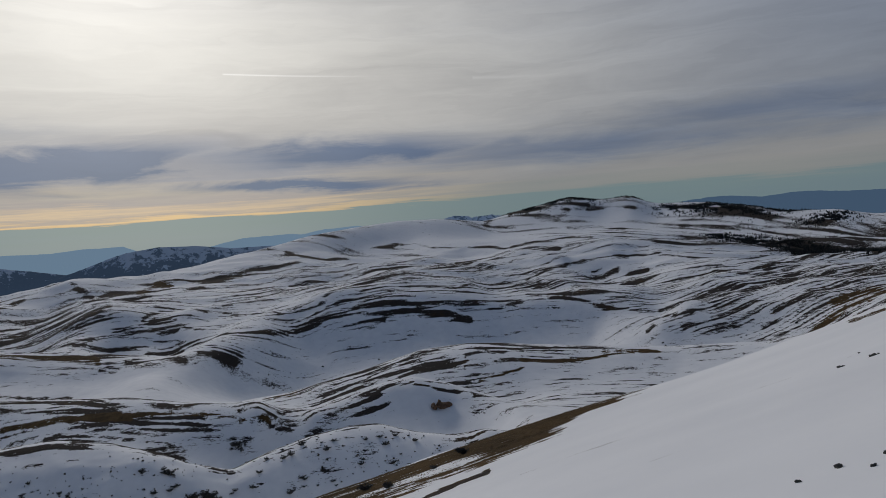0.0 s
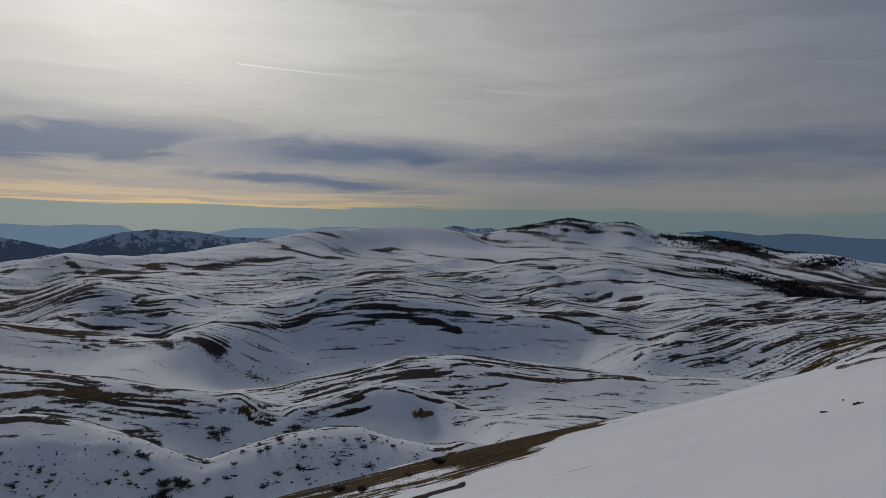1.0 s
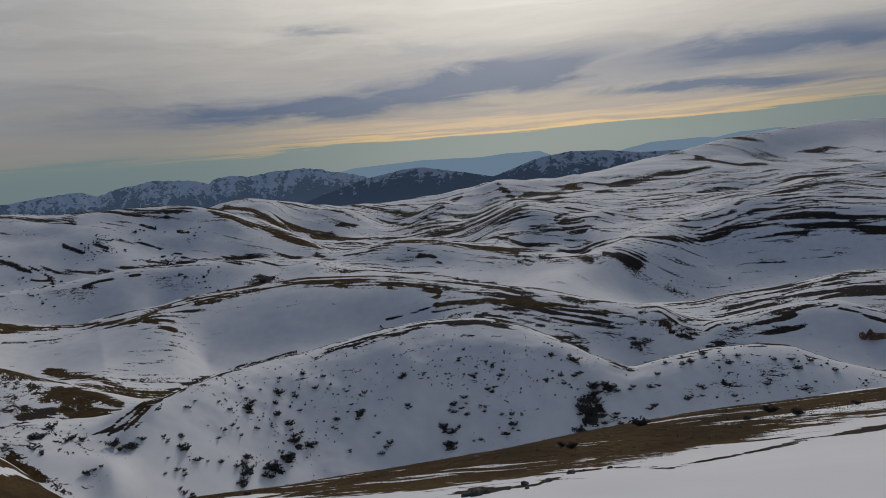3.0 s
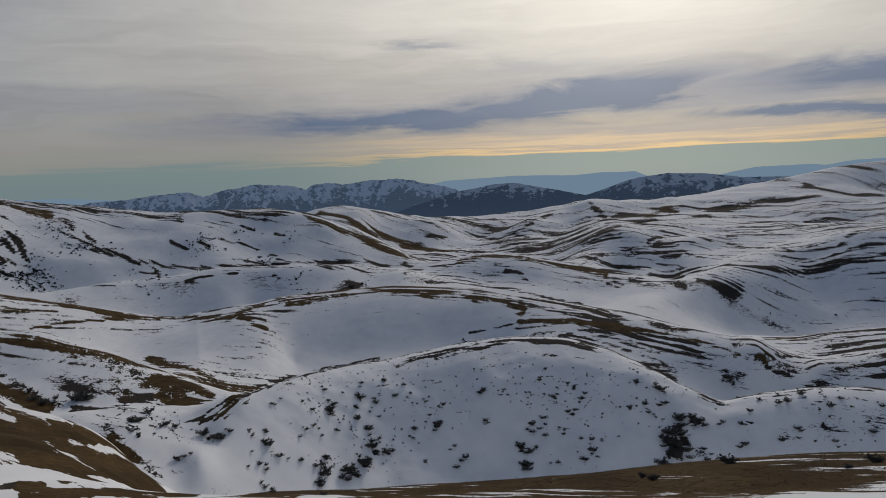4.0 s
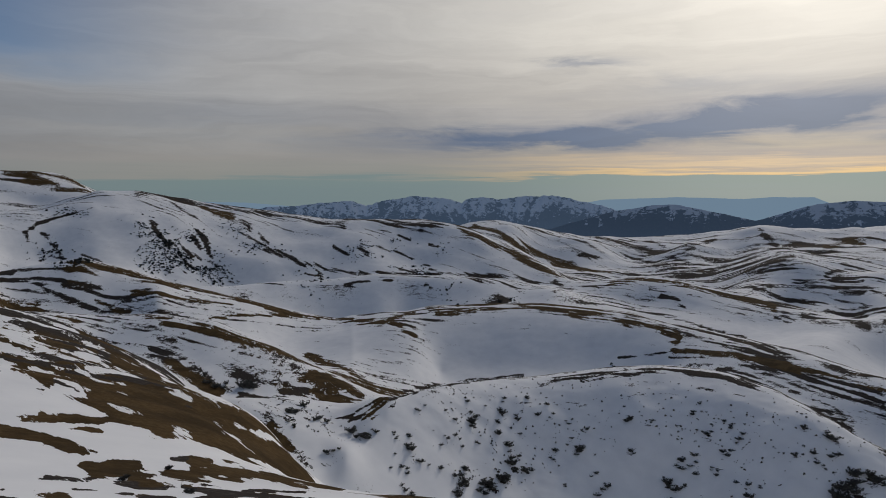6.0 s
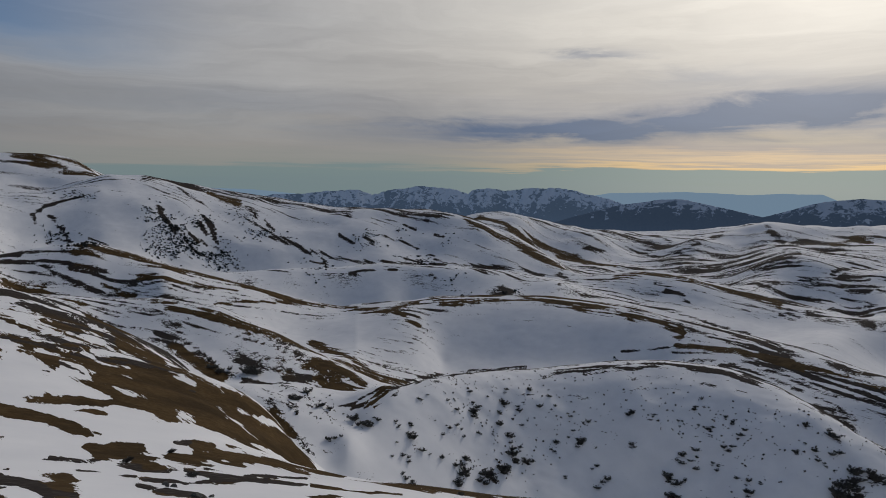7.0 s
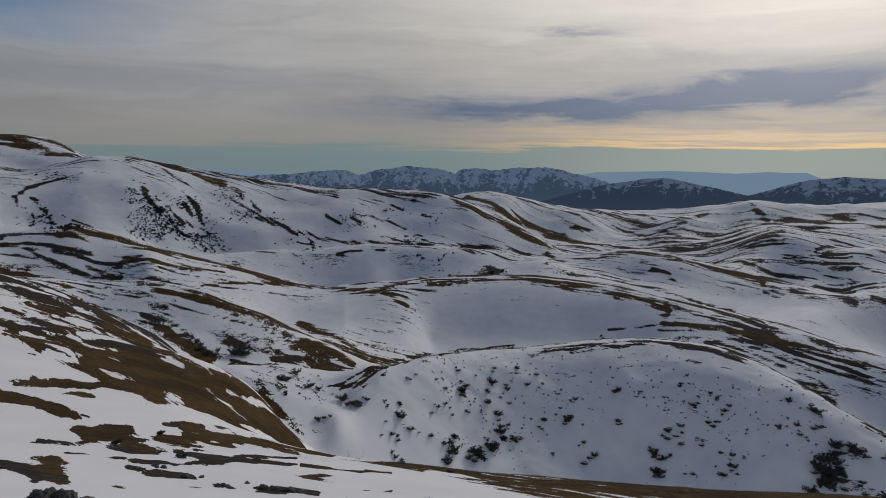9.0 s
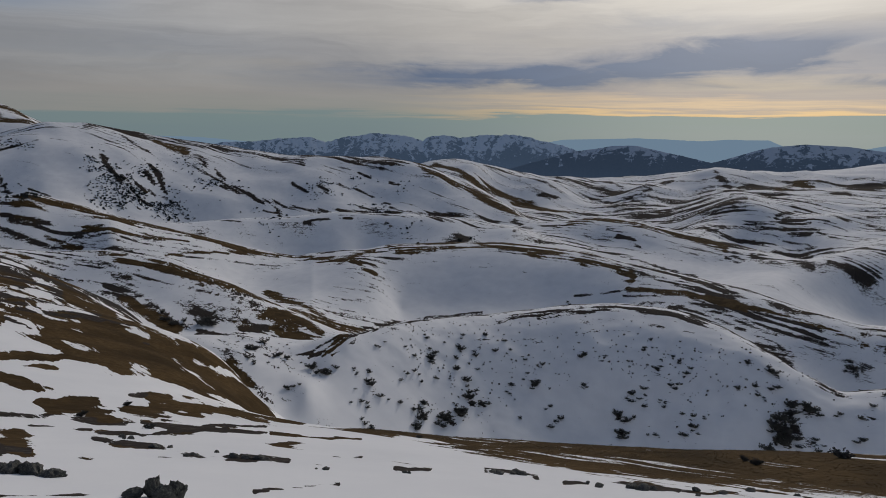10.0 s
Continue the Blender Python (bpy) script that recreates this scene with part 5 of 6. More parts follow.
def band_fields(bs, ls, x, y):
    """Over the grid of bearings and log distances: how far each spot lies in a band of turf (1 its middle, 0 its edge and beyond), the same
    for grassy bands alone, and streaks of wind-blown snow that run along the bands."""
    nb, nl = len(bs), len(ls)
    lines = []
    for tone, wb, wl, rows in BANDS:
        rows = np.array(rows)
        rows[:, 1] = np.log(rows[:, 1])
        lines += [(tone, wb * 1.25, wl, *p, *q) for p, q in zip(rows[:-1], rows[1:])]
    # the way the bands run, spread to the ground between them
    segs = np.array([((b0 + b1) / 2, (l0 + l1) / 2, np.clip((l1 - l0) / (b1 - b0), -0.09, 0.09)) for _, _, _, b0, l0, b1, l1 in lines if abs(b1 - b0) > 0.4])
    cb, cl = np.arange(-46, 98, 1.5), np.arange(1.0, 8.6, 0.06)
    w = np.exp(-((cb[:, None, None] - segs[:, 0]) / 4) ** 2 - ((cl[None, :, None] - segs[:, 1]) / 0.12) ** 2)
    way = (w @ segs[:, 2]) / (w.sum(-1) + 0.15)
    bi, li = np.interp(bs, cb, np.arange(len(cb))), np.interp(ls, cl, np.arange(len(cl)))
    i, j = np.clip(bi.astype(int), 0, len(cb) - 2), np.clip(li.astype(int), 0, len(cl) - 2)
    fi, fj = (bi - i)[:, None], (li - j)[None, :]
    way = (way[i][:, j] * (1 - fi) + way[i + 1][:, j] * fi) * (1 - fj) + (way[i][:, j + 1] * (1 - fi) + way[i + 1][:, j + 1] * fi) * fj
    # streaks: grains of snow drawn out along that way
    g = np.random.default_rng(17).normal(size=(nb, nl)).astype(np.float32)
    soft = g + 0.8 * (np.roll(g, 1, 1) + np.roll(g, -1, 1)) + 0.3 * (np.roll(g, 2, 1) + np.roll(g, -2, 1))
    step = np.gradient(ls)
    total = soft.copy()
    for sign in (1, -1):
        at = np.tile(np.arange(nl, dtype=np.float32), (nb, 1))
        for k in range(1, 11):
            row = ((np.arange(nb) + sign * k) % nb)[:, None]
            jj = np.clip(at.astype(int), 0, nl - 2)
            at = np.clip(at + sign * way[row, jj] * 0.18 / step[jj], 0, nl - 1.01)
            jj = at.astype(int)
            f = at - jj
            total += (1 - k / 11) * (soft[row, jj] * (1 - f) + soft[row, jj + 1] * f)
    total = (total - total.mean(0)) / total.std(0)
    wide = np.clip(np.exp(ls)[None, :] / 150, 0.3, 6)
    rag = 0.30 * total + 0.6 * gnoise(x / wide, y / wide, 81) + 0.4 * gnoise(x / wide / 3.7, y / wide / 3.7, 82)
    core, grassy = np.zeros((nb, nl)), np.zeros((nb, nl))
    for tone, wb, wl, b0, l0, b1, l1 in lines:
        i0, i1 = np.searchsorted(bs, (min(b0, b1) - 2.5 * wb, max(b0, b1) + 2.5 * wb))
        j0, j1 = np.searchsorted(ls, (min(l0, l1) - 2.5 * wl, max(l0, l1) + 2.5 * wl))
        if i1 <= i0 or j1 <= j0:
            continue
        u, v = bs[i0:i1, None] / wb, ls[None, j0:j1] / wl
        du, dv = (b1 - b0) / wb, (l1 - l0) / wl
        f = np.clip(((u - b0 / wb) * du + (v - l0 / wl) * dv) / max(du * du + dv * dv, 1e-9), 0, 1)
        q = np.hypot(u - b0 / wb - f * du, v - l0 / wl - f * dv)
        g = (1 - smooth(q - rag[i0:i1, j0:j1] / (1 + wb), 0.2, 2.0)) * (1 - smooth(q, 1.6, 2.4))
        core[i0:i1, j0:j1] = np.maximum(core[i0:i1, j0:j1], g)
        if tone == 0:
            grassy[i0:i1, j0:j1] = np.maximum(grassy[i0:i1, j0:j1], g)
    return core, grassy, total


def relief(x, y, dist):
    """Humps and terraces of the open ground, in metres, and their sum as a plain measure of how exposed a spot is."""
    h, hump = 0.0, 0.0
    b = np.degrees(np.arctan2(-x, y))
    ribs = np.exp(-(((b - 36) / 26) ** 2 + ((np.log(dist) - math.log(212)) / 0.16) ** 2) ** 2)
    side_slope = smooth(b, 58, 64) * smooth(dist, 35, 60) * (1 - smooth(dist, 200, 300))
    for k, (wave, amp) in enumerate(((260, 5.0), (120, 2.6), (55, 1.25), (26, 0.55), (12, 0.22), (5, 0.07), (1.9, 0.03))):
        g = gnoise(x / wave + 0.37 * k, y / wave - 0.61 * k, k)
        amp = amp * (1 + 2.8 * smooth(dist, 500, 900) - 3.3 * smooth(dist, 1500, 2200)) if wave > 50 else amp
        amp = amp * (1 + 4.5 * ribs + 2.5 * side_slope) if 3 < wave < 60 else amp
        g = g + 0.5 * (0.25 - np.abs(gnoise(x / wave * 0.7 + 9.1, y / wave * 0.7, k + 20)))
        shown = smooth(dist, wave * 1.5, wave * 6.0)
        h = h + g * amp * shown
        if wave >= 12:
            hump = hump + g * shown * (0.5 if wave > 100 else 1.0)
    # the steep bank that closes the snow hollow, with a sharp foot
    side = np.maximum(b - 55.3, 0)
    h = h + 1.7 * np.minimum(side, 6.0) * (1 - smooth(b, 61.3, 68)) * np.exp(-((np.log(dist) - math.log(400)) / 0.19) ** 4)
    return h, hump


LAND_B, LAND_L, LAND = build_land()


def height(x, y):
    b, d = polar(x, y)
    return slope_of_sight(b, d) * d + relief(x, y, d)[0]


def ground_at(bearing, dist):
    x, y = -dist * math.sin(radians(bearing)), dist * math.cos(radians(bearing))
    return x, y, float(height(np.array([x]), np.array([y]))[0])


def build_ground():
    bs = np.concatenate([np.arange(-180, -44, 3.0), np.arange(-44, 96, 0.18), np.arange(96, 180, 3.0)])
    ls = np.concatenate([np.linspace(math.log(a), math.log(b), n, endpoint=False) for a, b, n in
                         ((1.3, 8, 8), (8, 30, 50), (30, 60, 46), (60, 190, 82), (190, 270, 150), (270, 320, 20), (320, 540, 250), (540, 680, 24),
                          (680, 1060, 280), (1060, 1500, 120), (1500, 3000, 130), (3000, 4880, 10))] + [[math.log(4880)]])
    nb, nl = len(bs), len(ls)
    B, D = np.repeat(bs, nl), np.tile(np.exp(ls), nb)
    x, y = -D * np.sin(np.radians(B)), D * np.cos(np.radians(B))
    rise, hump = relief(x, y, D)
    z = slope_of_sight(B, D) * D + rise
    steep = np.zeros((nb, nl))
    zz = z.reshape(nb, nl)
    steep[:, 1:-1] = (zz[:, 2:] - zz[:, :-2]) / (np.exp(ls[2:]) - np.exp(ls[:-2]))
    lee = smooth(steep.ravel(), 0.15, 0.34) * smooth(D, 90, 150)
    core, grassy, streak = (f.ravel() for f in band_fields(bs, ls, x.reshape(nb, nl), y.reshape(nb, nl)))
    base = np.minimum(swept(B, D, x, y), 0.76) + smooth(D, 75, 140) * (0.13 + 0.08 * hump) - 0.12 * lee
    inside = np.minimum(1, core * 1.15)
    bare = base * (1 - inside) + inside * np.maximum(base, 0.70 + 0.12 * grassy)
    bare = bare + 0.21 * streak * np.maximum(smooth(D, 45, 90), smooth(B, 56, 62) * smooth(D, 9, 16)) * (1 - 0.4 * grassy)
    bare = np.maximum(bare, thin_snow(x, y, D))
    co = np.stack([x, y, z], 1)
    co = np.concatenate([co, [[0, 0, -EYE_HEIGHT]]])
    i, j = np.meshgrid(np.arange(nb), np.arange(nl - 1), indexing="ij")
    i2 = (i + 1) % nb
    quads = np.stack([i * nl + j, i2 * nl + j, i2 * nl + j + 1, i * nl + j + 1], -1).reshape(-1, 4)[:, ::-1]
    k = np.arange(nb)
    tris = np.stack([np.full(nb, nb * nl), k * nl, (k + 1) % nb * nl], 1)[:, ::-1]
    me = bpy.data.meshes.new("ground")
    me.vertices.add(len(co))
    me.vertices.foreach_set("co", co.ravel())
    loops = np.concatenate([quads.ravel(), tris.ravel()])
    me.loops.add(len(loops))
    me.loops.foreach_set("vertex_index", loops.astype(np.int32))
    sizes = np.concatenate([np.full(len(quads), 4), np.full(len(tris), 3)])
    me.polygons.add(len(sizes))
    me.polygons.foreach_set("loop_start", np.concatenate([[0], np.cumsum(sizes)[:-1]]).astype(np.int32))
    me.polygons.foreach_set("use_smooth", np.ones(len(sizes), dtype=bool))
    me.update(calc_edges=True)
    me.validate()
    at = me.attributes.new("bare", "FLOAT", "POINT")
    at.data.foreach_set("value", np.append(bare, 0.0).astype(np.float32))
    heath = 0.1 + 0.6 * (1 - smooth(D, 75, 160)) * smooth(core - grassy, 0.1, 0.4) + 0.62 * smooth(D, 75, 160) * (1 - 0.92 * smooth(grassy, 0.1, 0.5)) + thin_snow(x, y, D)
    at = me.attributes.new("heath", "FLOAT", "POINT")
    at.data.foreach_set("value", np.append(heath, 0.0).astype(np.float32))
    me.materials.append(SNOW)
    ob = new("ground", me)
    return tagged(ob, "rolling snow-covered karst plateau with wind-swept brown turf", "ground", kind="structure")


GROUND = build_ground()

# ---- far ranges ----


def far_range(name, label, dist, foot, jag, rows, mat, seed):
    """A distant range: its crest as bearing and height, cut by gullies that run down its face."""
    rows = np.array(rows, dtype=float)
    bs = np.arange(rows[0, 0], rows[-1, 0], 0.07)
    us = np.concatenate([np.linspace(0, 1, 60), np.linspace(1.04, 1.5, 8)])
    B, U = np.repeat(bs, len(us)), np.tile(us, len(bs))
    arc = B * dist * 0.01745
    top = np.interp(B, rows[:, 0], rows[:, 1])
    top = top + jag * (1.4 if jag > 6 else 1.0) * (0.5 * (0.22 - np.abs(gnoise(arc / 120, 0 * B, seed + 12))) + 0.8 * (0.22 - np.abs(gnoise(arc / 48, 0 * B, seed + 13))) + 0.8 * gnoise(arc / 160, 0 * B, seed) + 0.6 * gnoise(arc / 65, 0 * B, seed + 1) + 0.4 * gnoise(arc / 25, 0 * B, seed + 2) + 0.2 * gnoise(arc / 10, 0 * B, seed + 7))
    depth = U * 420
    lean = arc + 90 * gnoise(arc / 260, depth / 260, seed + 6) + depth * 0.35 * gnoise(arc / 400, 0 * B, seed + 14)
    rib = 0.8 * np.abs(gnoise(lean / 110, depth / 420, seed + 3)) + 0.6 * np.abs(gnoise(lean / 46, depth / 260, seed + 4)) + 0.35 * np.abs(gnoise(lean / 20, depth / 110, seed + 5))
    body = np.where(U < 1, np.clip(U, 0, 1) ** 0.85, 1 - (np.clip(U - 1, 0, 1) * 1.6) ** 1.5)
    z = foot + (top - foot) * body - np.where(U < 1, 1, 0) * rib * np.clip(1 - U, 0, 1) ** 0.6 * U ** 0.5 * jag * 6
    d = dist - 420 + depth + rib * 60 * U * np.clip(1 - U, 0, 1)
    z = z - (0.5 * jag + 1.5) * np.abs(gnoise(arc / 18 + gnoise(arc / 40, depth / 60, seed + 9), depth / 55, seed + 8)) * (U < 1)
    co = np.stack([-d * np.sin(np.radians(B)), d * np.cos(np.radians(B)), z], 1)
    nl = len(us)
    i, j = np.meshgrid(np.arange(len(bs) - 1), np.arange(nl - 1), indexing="ij")
    quads = np.stack([i * nl + j, i * nl + j + 1, (i + 1) * nl + j + 1, (i + 1) * nl + j], -1).reshape(-1, 4)
    me = bpy.data.meshes.new(name)
    me.from_pydata(co.tolist(), [], quads.tolist())
    me.polygons.foreach_set("use_smooth", np.ones(len(quads), dtype=bool))
    at = me.attributes.new("gully", "FLOAT", "POINT")
    at.data.foreach_set("value", (0.5 + 1.0 * (0.36 - rib)).astype(np.float32))
    me.materials.append(mat)
    return tagged(new(name, me), label, "mountain range", "far mountain ranges", kind="structure")


def up(dist, degrees):
    return dist * math.tan(radians(degrees))


def ranges():
    def line(dist, rows):
        return [(b, up(dist, e)) for b, e in rows]
    # the blue of these two is nearly all haze glow, little ground colour
    blue = range_material("hazed_blue_distance", lin(112, 136, 156), 0.86, 400, (0.05, 0.06, 0.06, 1), (0.03, 0.04, 0.04, 1))
    deep = range_material("hazed_dark_blue_distance", lin(70, 91, 113), 0.88, 400, (0.04, 0.05, 0.05, 1), (0.02, 0.03, 0.03, 1))
    # forest and snow, about half covered by a blue haze glow
    crag = range_material("hazed_craggy_snow_slopes", lin(74, 95, 121), 0.44, -140, (0.05, 0.055, 0.05, 1), (0.02, 0.025, 0.025, 1), 0.12)
    dark = range_material("hazed_wooded_hills", lin(58, 76, 99), 0.46, -115, (0.035, 0.038, 0.034, 1), (0.012, 0.016, 0.016, 1), 0.2)
    d = 4650
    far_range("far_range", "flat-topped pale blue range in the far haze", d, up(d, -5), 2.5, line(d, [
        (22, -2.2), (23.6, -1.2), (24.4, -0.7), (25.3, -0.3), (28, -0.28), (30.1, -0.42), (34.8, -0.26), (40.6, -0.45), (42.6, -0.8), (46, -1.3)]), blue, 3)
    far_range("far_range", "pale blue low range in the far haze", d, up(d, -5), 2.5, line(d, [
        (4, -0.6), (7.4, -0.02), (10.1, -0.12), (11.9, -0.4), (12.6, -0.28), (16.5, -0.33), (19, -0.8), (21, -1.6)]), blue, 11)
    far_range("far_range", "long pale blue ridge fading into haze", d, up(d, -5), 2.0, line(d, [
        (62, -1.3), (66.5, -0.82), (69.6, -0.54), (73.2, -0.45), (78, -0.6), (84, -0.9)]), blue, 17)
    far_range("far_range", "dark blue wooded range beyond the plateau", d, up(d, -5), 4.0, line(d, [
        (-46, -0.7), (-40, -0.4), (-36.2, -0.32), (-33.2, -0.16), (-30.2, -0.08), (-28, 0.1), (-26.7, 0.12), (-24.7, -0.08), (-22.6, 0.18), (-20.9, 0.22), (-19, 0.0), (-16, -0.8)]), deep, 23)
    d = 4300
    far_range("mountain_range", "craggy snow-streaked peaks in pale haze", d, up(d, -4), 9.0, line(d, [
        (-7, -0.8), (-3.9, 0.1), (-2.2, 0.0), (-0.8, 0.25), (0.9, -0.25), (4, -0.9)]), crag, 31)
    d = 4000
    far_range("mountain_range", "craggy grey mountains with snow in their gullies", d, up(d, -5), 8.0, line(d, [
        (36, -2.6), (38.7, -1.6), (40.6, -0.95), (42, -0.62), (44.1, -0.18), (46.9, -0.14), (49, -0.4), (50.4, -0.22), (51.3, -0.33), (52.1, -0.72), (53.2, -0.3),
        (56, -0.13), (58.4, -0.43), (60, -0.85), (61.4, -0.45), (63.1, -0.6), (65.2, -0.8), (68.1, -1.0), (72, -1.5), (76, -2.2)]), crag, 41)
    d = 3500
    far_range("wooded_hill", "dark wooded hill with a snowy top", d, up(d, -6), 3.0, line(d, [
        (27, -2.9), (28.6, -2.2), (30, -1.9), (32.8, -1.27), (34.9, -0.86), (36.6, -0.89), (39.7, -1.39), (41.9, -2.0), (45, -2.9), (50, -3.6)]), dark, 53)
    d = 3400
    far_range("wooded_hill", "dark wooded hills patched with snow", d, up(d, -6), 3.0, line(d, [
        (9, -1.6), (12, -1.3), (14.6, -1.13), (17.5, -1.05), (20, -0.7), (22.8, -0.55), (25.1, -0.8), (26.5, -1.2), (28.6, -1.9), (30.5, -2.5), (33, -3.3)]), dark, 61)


ranges()

# ---- plants and stones ----
rng = random.Random(7)


def mesh_of(name, bm, mat):
    me = bpy.data.meshes.new(name)
    bm.to_mesh(me)
    bm.free()
    me.materials.append(mat)
    return me


def part(name, bm, mat, parent, label=""):
    ob = new(name, mesh_of(name, bm, mat))
    ob.parent = parent
    return tagged(ob, label)


def limb(bm, a, b, ra, rb, sides=5):
    """A tapered round piece from a to b."""
    axis = (b - a).normalized()
    side = axis.orthogonal().normalized()
    other = axis.cross(side)
    rings = []
    for p, r in ((a, ra), (b, rb)):
        rings.append([bm.verts.new(p + (side * math.cos(k * math.tau / sides) + other * math.sin(k * math.tau / sides)) * r) for k in range(sides)])
    for k in range(sides):
        bm.faces.new((rings[0][k], rings[0][(k + 1) % sides], rings[1][(k + 1) % sides], rings[1][k]))


def tuft(bm, p, way, size, r):
    """A spray of needles: three bent narrow blades."""
    for _ in range(3):
        d = (way + Vector((r.uniform(-1, 1), r.uniform(-1, 1), r.uniform(-0.5, 0.9))) * 0.8).normalized()
        s = d.cross(Vector((r.uniform(-1, 1), r.uniform(-1, 1), r.uniform(-1, 1)))).normalized() * size * 0.32
        tip, mid = p + d * size, p + d * size * 0.5
        v = [bm.verts.new(q) for q in (p - s * 0.4, mid - s, tip, mid + s, p + s * 0.4)]
        bm.faces.new(v)


def dwarf_pine(seed, flat, fullness):
    """A low mountain pine, about 2 m wide: crooked stems that lie outward and sprays of needles."""
    r = random.Random(seed)
    root = new("dwarf_pine")
    stems, green = bmesh.new(), bmesh.new()
    for k in range(8):
        turn = k * math.tau / 8 + r.uniform(-0.35, 0.35)
        reach = r.uniform(0.55, 1.05)
        a = Vector((0, 0, -0.15))
        rise = r.uniform(0.35, 1.0) * flat
        b = Vector((math.cos(turn) * reach * 0.5, math.sin(turn) * reach * 0.5, rise * 0.35))
        c = Vector((math.cos(turn) * reach, math.sin(turn) * reach, rise))
        limb(stems, a, b, 0.05, 0.035)
        limb(stems, b, c, 0.035, 0.012)
        for _ in range(int(fullness)):
            f = r.uniform(0.25, 1.05)
            p = (a.lerp(b, f * 2) if f < 0.5 else b.lerp(c, f * 2 - 1)) + Vector((r.gauss(0, 0.14), r.gauss(0, 0.14), abs(r.gauss(0, 0.12)) + 0.03))
            tuft(green, p, Vector((math.cos(turn) * 0.4, math.sin(turn) * 0.4, 0.8)), r.uniform(0.16, 0.34), r)
    part("stems", stems, BARK, root)
    part("foliage", green, NEEDLES, root)
    return root


def conifer(seed):
    """A stunted upright spruce, about 2 m high and ragged."""
    r = random.Random(seed)
    root = new("stunted_spruce")
    trunk, green = bmesh.new(), bmesh.new()
    limb(trunk, Vector((0, 0, -0.2)), Vector((0.05, 0, 2.0)), 0.09, 0.015, 6)
    for k in range(42):
        h = r.uniform(0.08, 0.98)
        turn, reach = r.uniform(0, math.tau), (1 - h) * r.uniform(0.5, 0.85) + 0.08
        a = Vector((0, 0, h * 2))
        b = Vector((math.cos(turn) * reach, math.sin(turn) * reach, h * 2 - reach * 0.25))
        limb(trunk, a, b, 0.018, 0.005, 3)
        for q in range(7):
            f = r.uniform(0.2, 1.0)
            tuft(green, a.lerp(b, f) + Vector((r.gauss(0, 0.04), r.gauss(0, 0.04), 0)), (b - a).normalized(), r.uniform(0.13, 0.24), r)
    part("trunk", trunk, BARK, root)
    part("crown", green, NEEDLES, root)
    return root


def juniper(seed):
    """A small dense juniper cushion."""
    r = random.Random(seed)
    root = new("juniper_bush")
    stems, green = bmesh.new(), bmesh.new()
    for k in range(12):
        turn, reach = r.uniform(0, math.tau), r.uniform(0.3, 0.9)
        tip = Vector((math.cos(turn) * reach, math.sin(turn) * reach, r.uniform(0.3, 0.62)))
        limb(stems, Vector((0, 0, -0.1)), tip, 0.04, 0.01, 4)
        for _ in range(34):
            f = r.uniform(0.3, 1.05)
            tuft(green, Vector((0, 0, 0)).lerp(tip, f) + Vector((r.gauss(0, 0.13), r.gauss(0, 0.13), r.gauss(0, 0.06))), Vector((tip.x, tip.y, 0.7)), r.uniform(0.09, 0.2), r)
    part("stems", stems, BARK, root)
    part("foliage", green, NEEDLES, root)
    return root


def boulder(name, seed, tall=1.0, cuts=3):
    """A weathered limestone block: a lump split by flat faces."""
    r = random.Random(seed)
    bm = bmesh.new()
    bmesh.ops.create_icosphere(bm, subdivisions=cuts, radius=1.0)
    planes = []
    for _ in range(11):
        n = Vector((r.gauss(0, 1), r.gauss(0, 1), r.gauss(0, 0.7))).normalized()
        planes.append((n, r.uniform(0.45, 0.85)))
    for v in bm.verts:
        for n, d in planes:
            over = v.co.dot(n) - d
            if over > 0:
                v.co -= n * over * 0.92
        v.co += v.co.normalized() * (0.20 * noise.noise(v.co * 2.3 + Vector((seed, 0, 0))) + 0.20 * noise.noise(v.co * 5 + Vector((0, seed, 0))) + 0.07 * noise.noise(v.co * 11))
        v.co.z *= tall
    for f in bm.faces:
        f.smooth = False
    return mesh_of(name, bm, ROCK)


def spots(groups):
    for b, d, n, spread, size in groups:
        x0, y0, _ = ground_at(b, d)
        for k in range(n):
            x, y = x0 + rng.gauss(0, spread * 0.7), y0 + rng.gauss(0, spread * 0.7)
            z = float(height(np.array([x]), np.array([y]))[0])
            yield x, y, z, size * rng.uniform(0.55, 1.25), rng.uniform(0, 360)


def plant(kinds, groups, label, category, group, squash=(0.35, 0.65)):
    first = [True] * len(kinds)
    for x, y, z, size, turn in spots(groups):
        k = rng.randrange(len(kinds))
        m = pose(x, y, z, 0, 0, turn) @ Matrix.Diagonal((size, size * rng.uniform(0.8, 1.2), size * rng.uniform(*squash), 1))
        if first[k]:
            first[k] = False
            kinds[k].matrix_basis = m
            tagged(kinds[k], label, category, group)
            kinds[k]["set"] = 1
        else:
            ob = kinds[k].copy()
            scene.collection.objects.link(ob)
            ob.matrix_basis = m
            for child in kinds[k].children:
                c = child.copy()
                scene.collection.objects.link(c)
                c.parent = ob


PINES = [dwarf_pine(s, f, n) for s, f, n in ((1, 0.8, 17), (2, 0.6, 19), (3, 1.0, 16), (4, 0.7, 13), (5, 0.9, 21))]
plant(PINES, FACE_SHRUBS + GULLY_SHRUBS, "dark green dwarf mountain pine on a snowy slope", "shrub", "dwarf pines on the hillsides", (0.5, 1.0))
plant([conifer(s) for s in (11, 12, 13)], DARK_PINES, "dark stunted spruce standing in snow", "tree", "stunted spruces", (0.9, 1.2))
plant([juniper(s) for s in (21, 22, 23)], BROW_SHRUBS, "small dark juniper bush on brown grass", "bush", "junipers on the grassy brow", (0.8, 1.0))


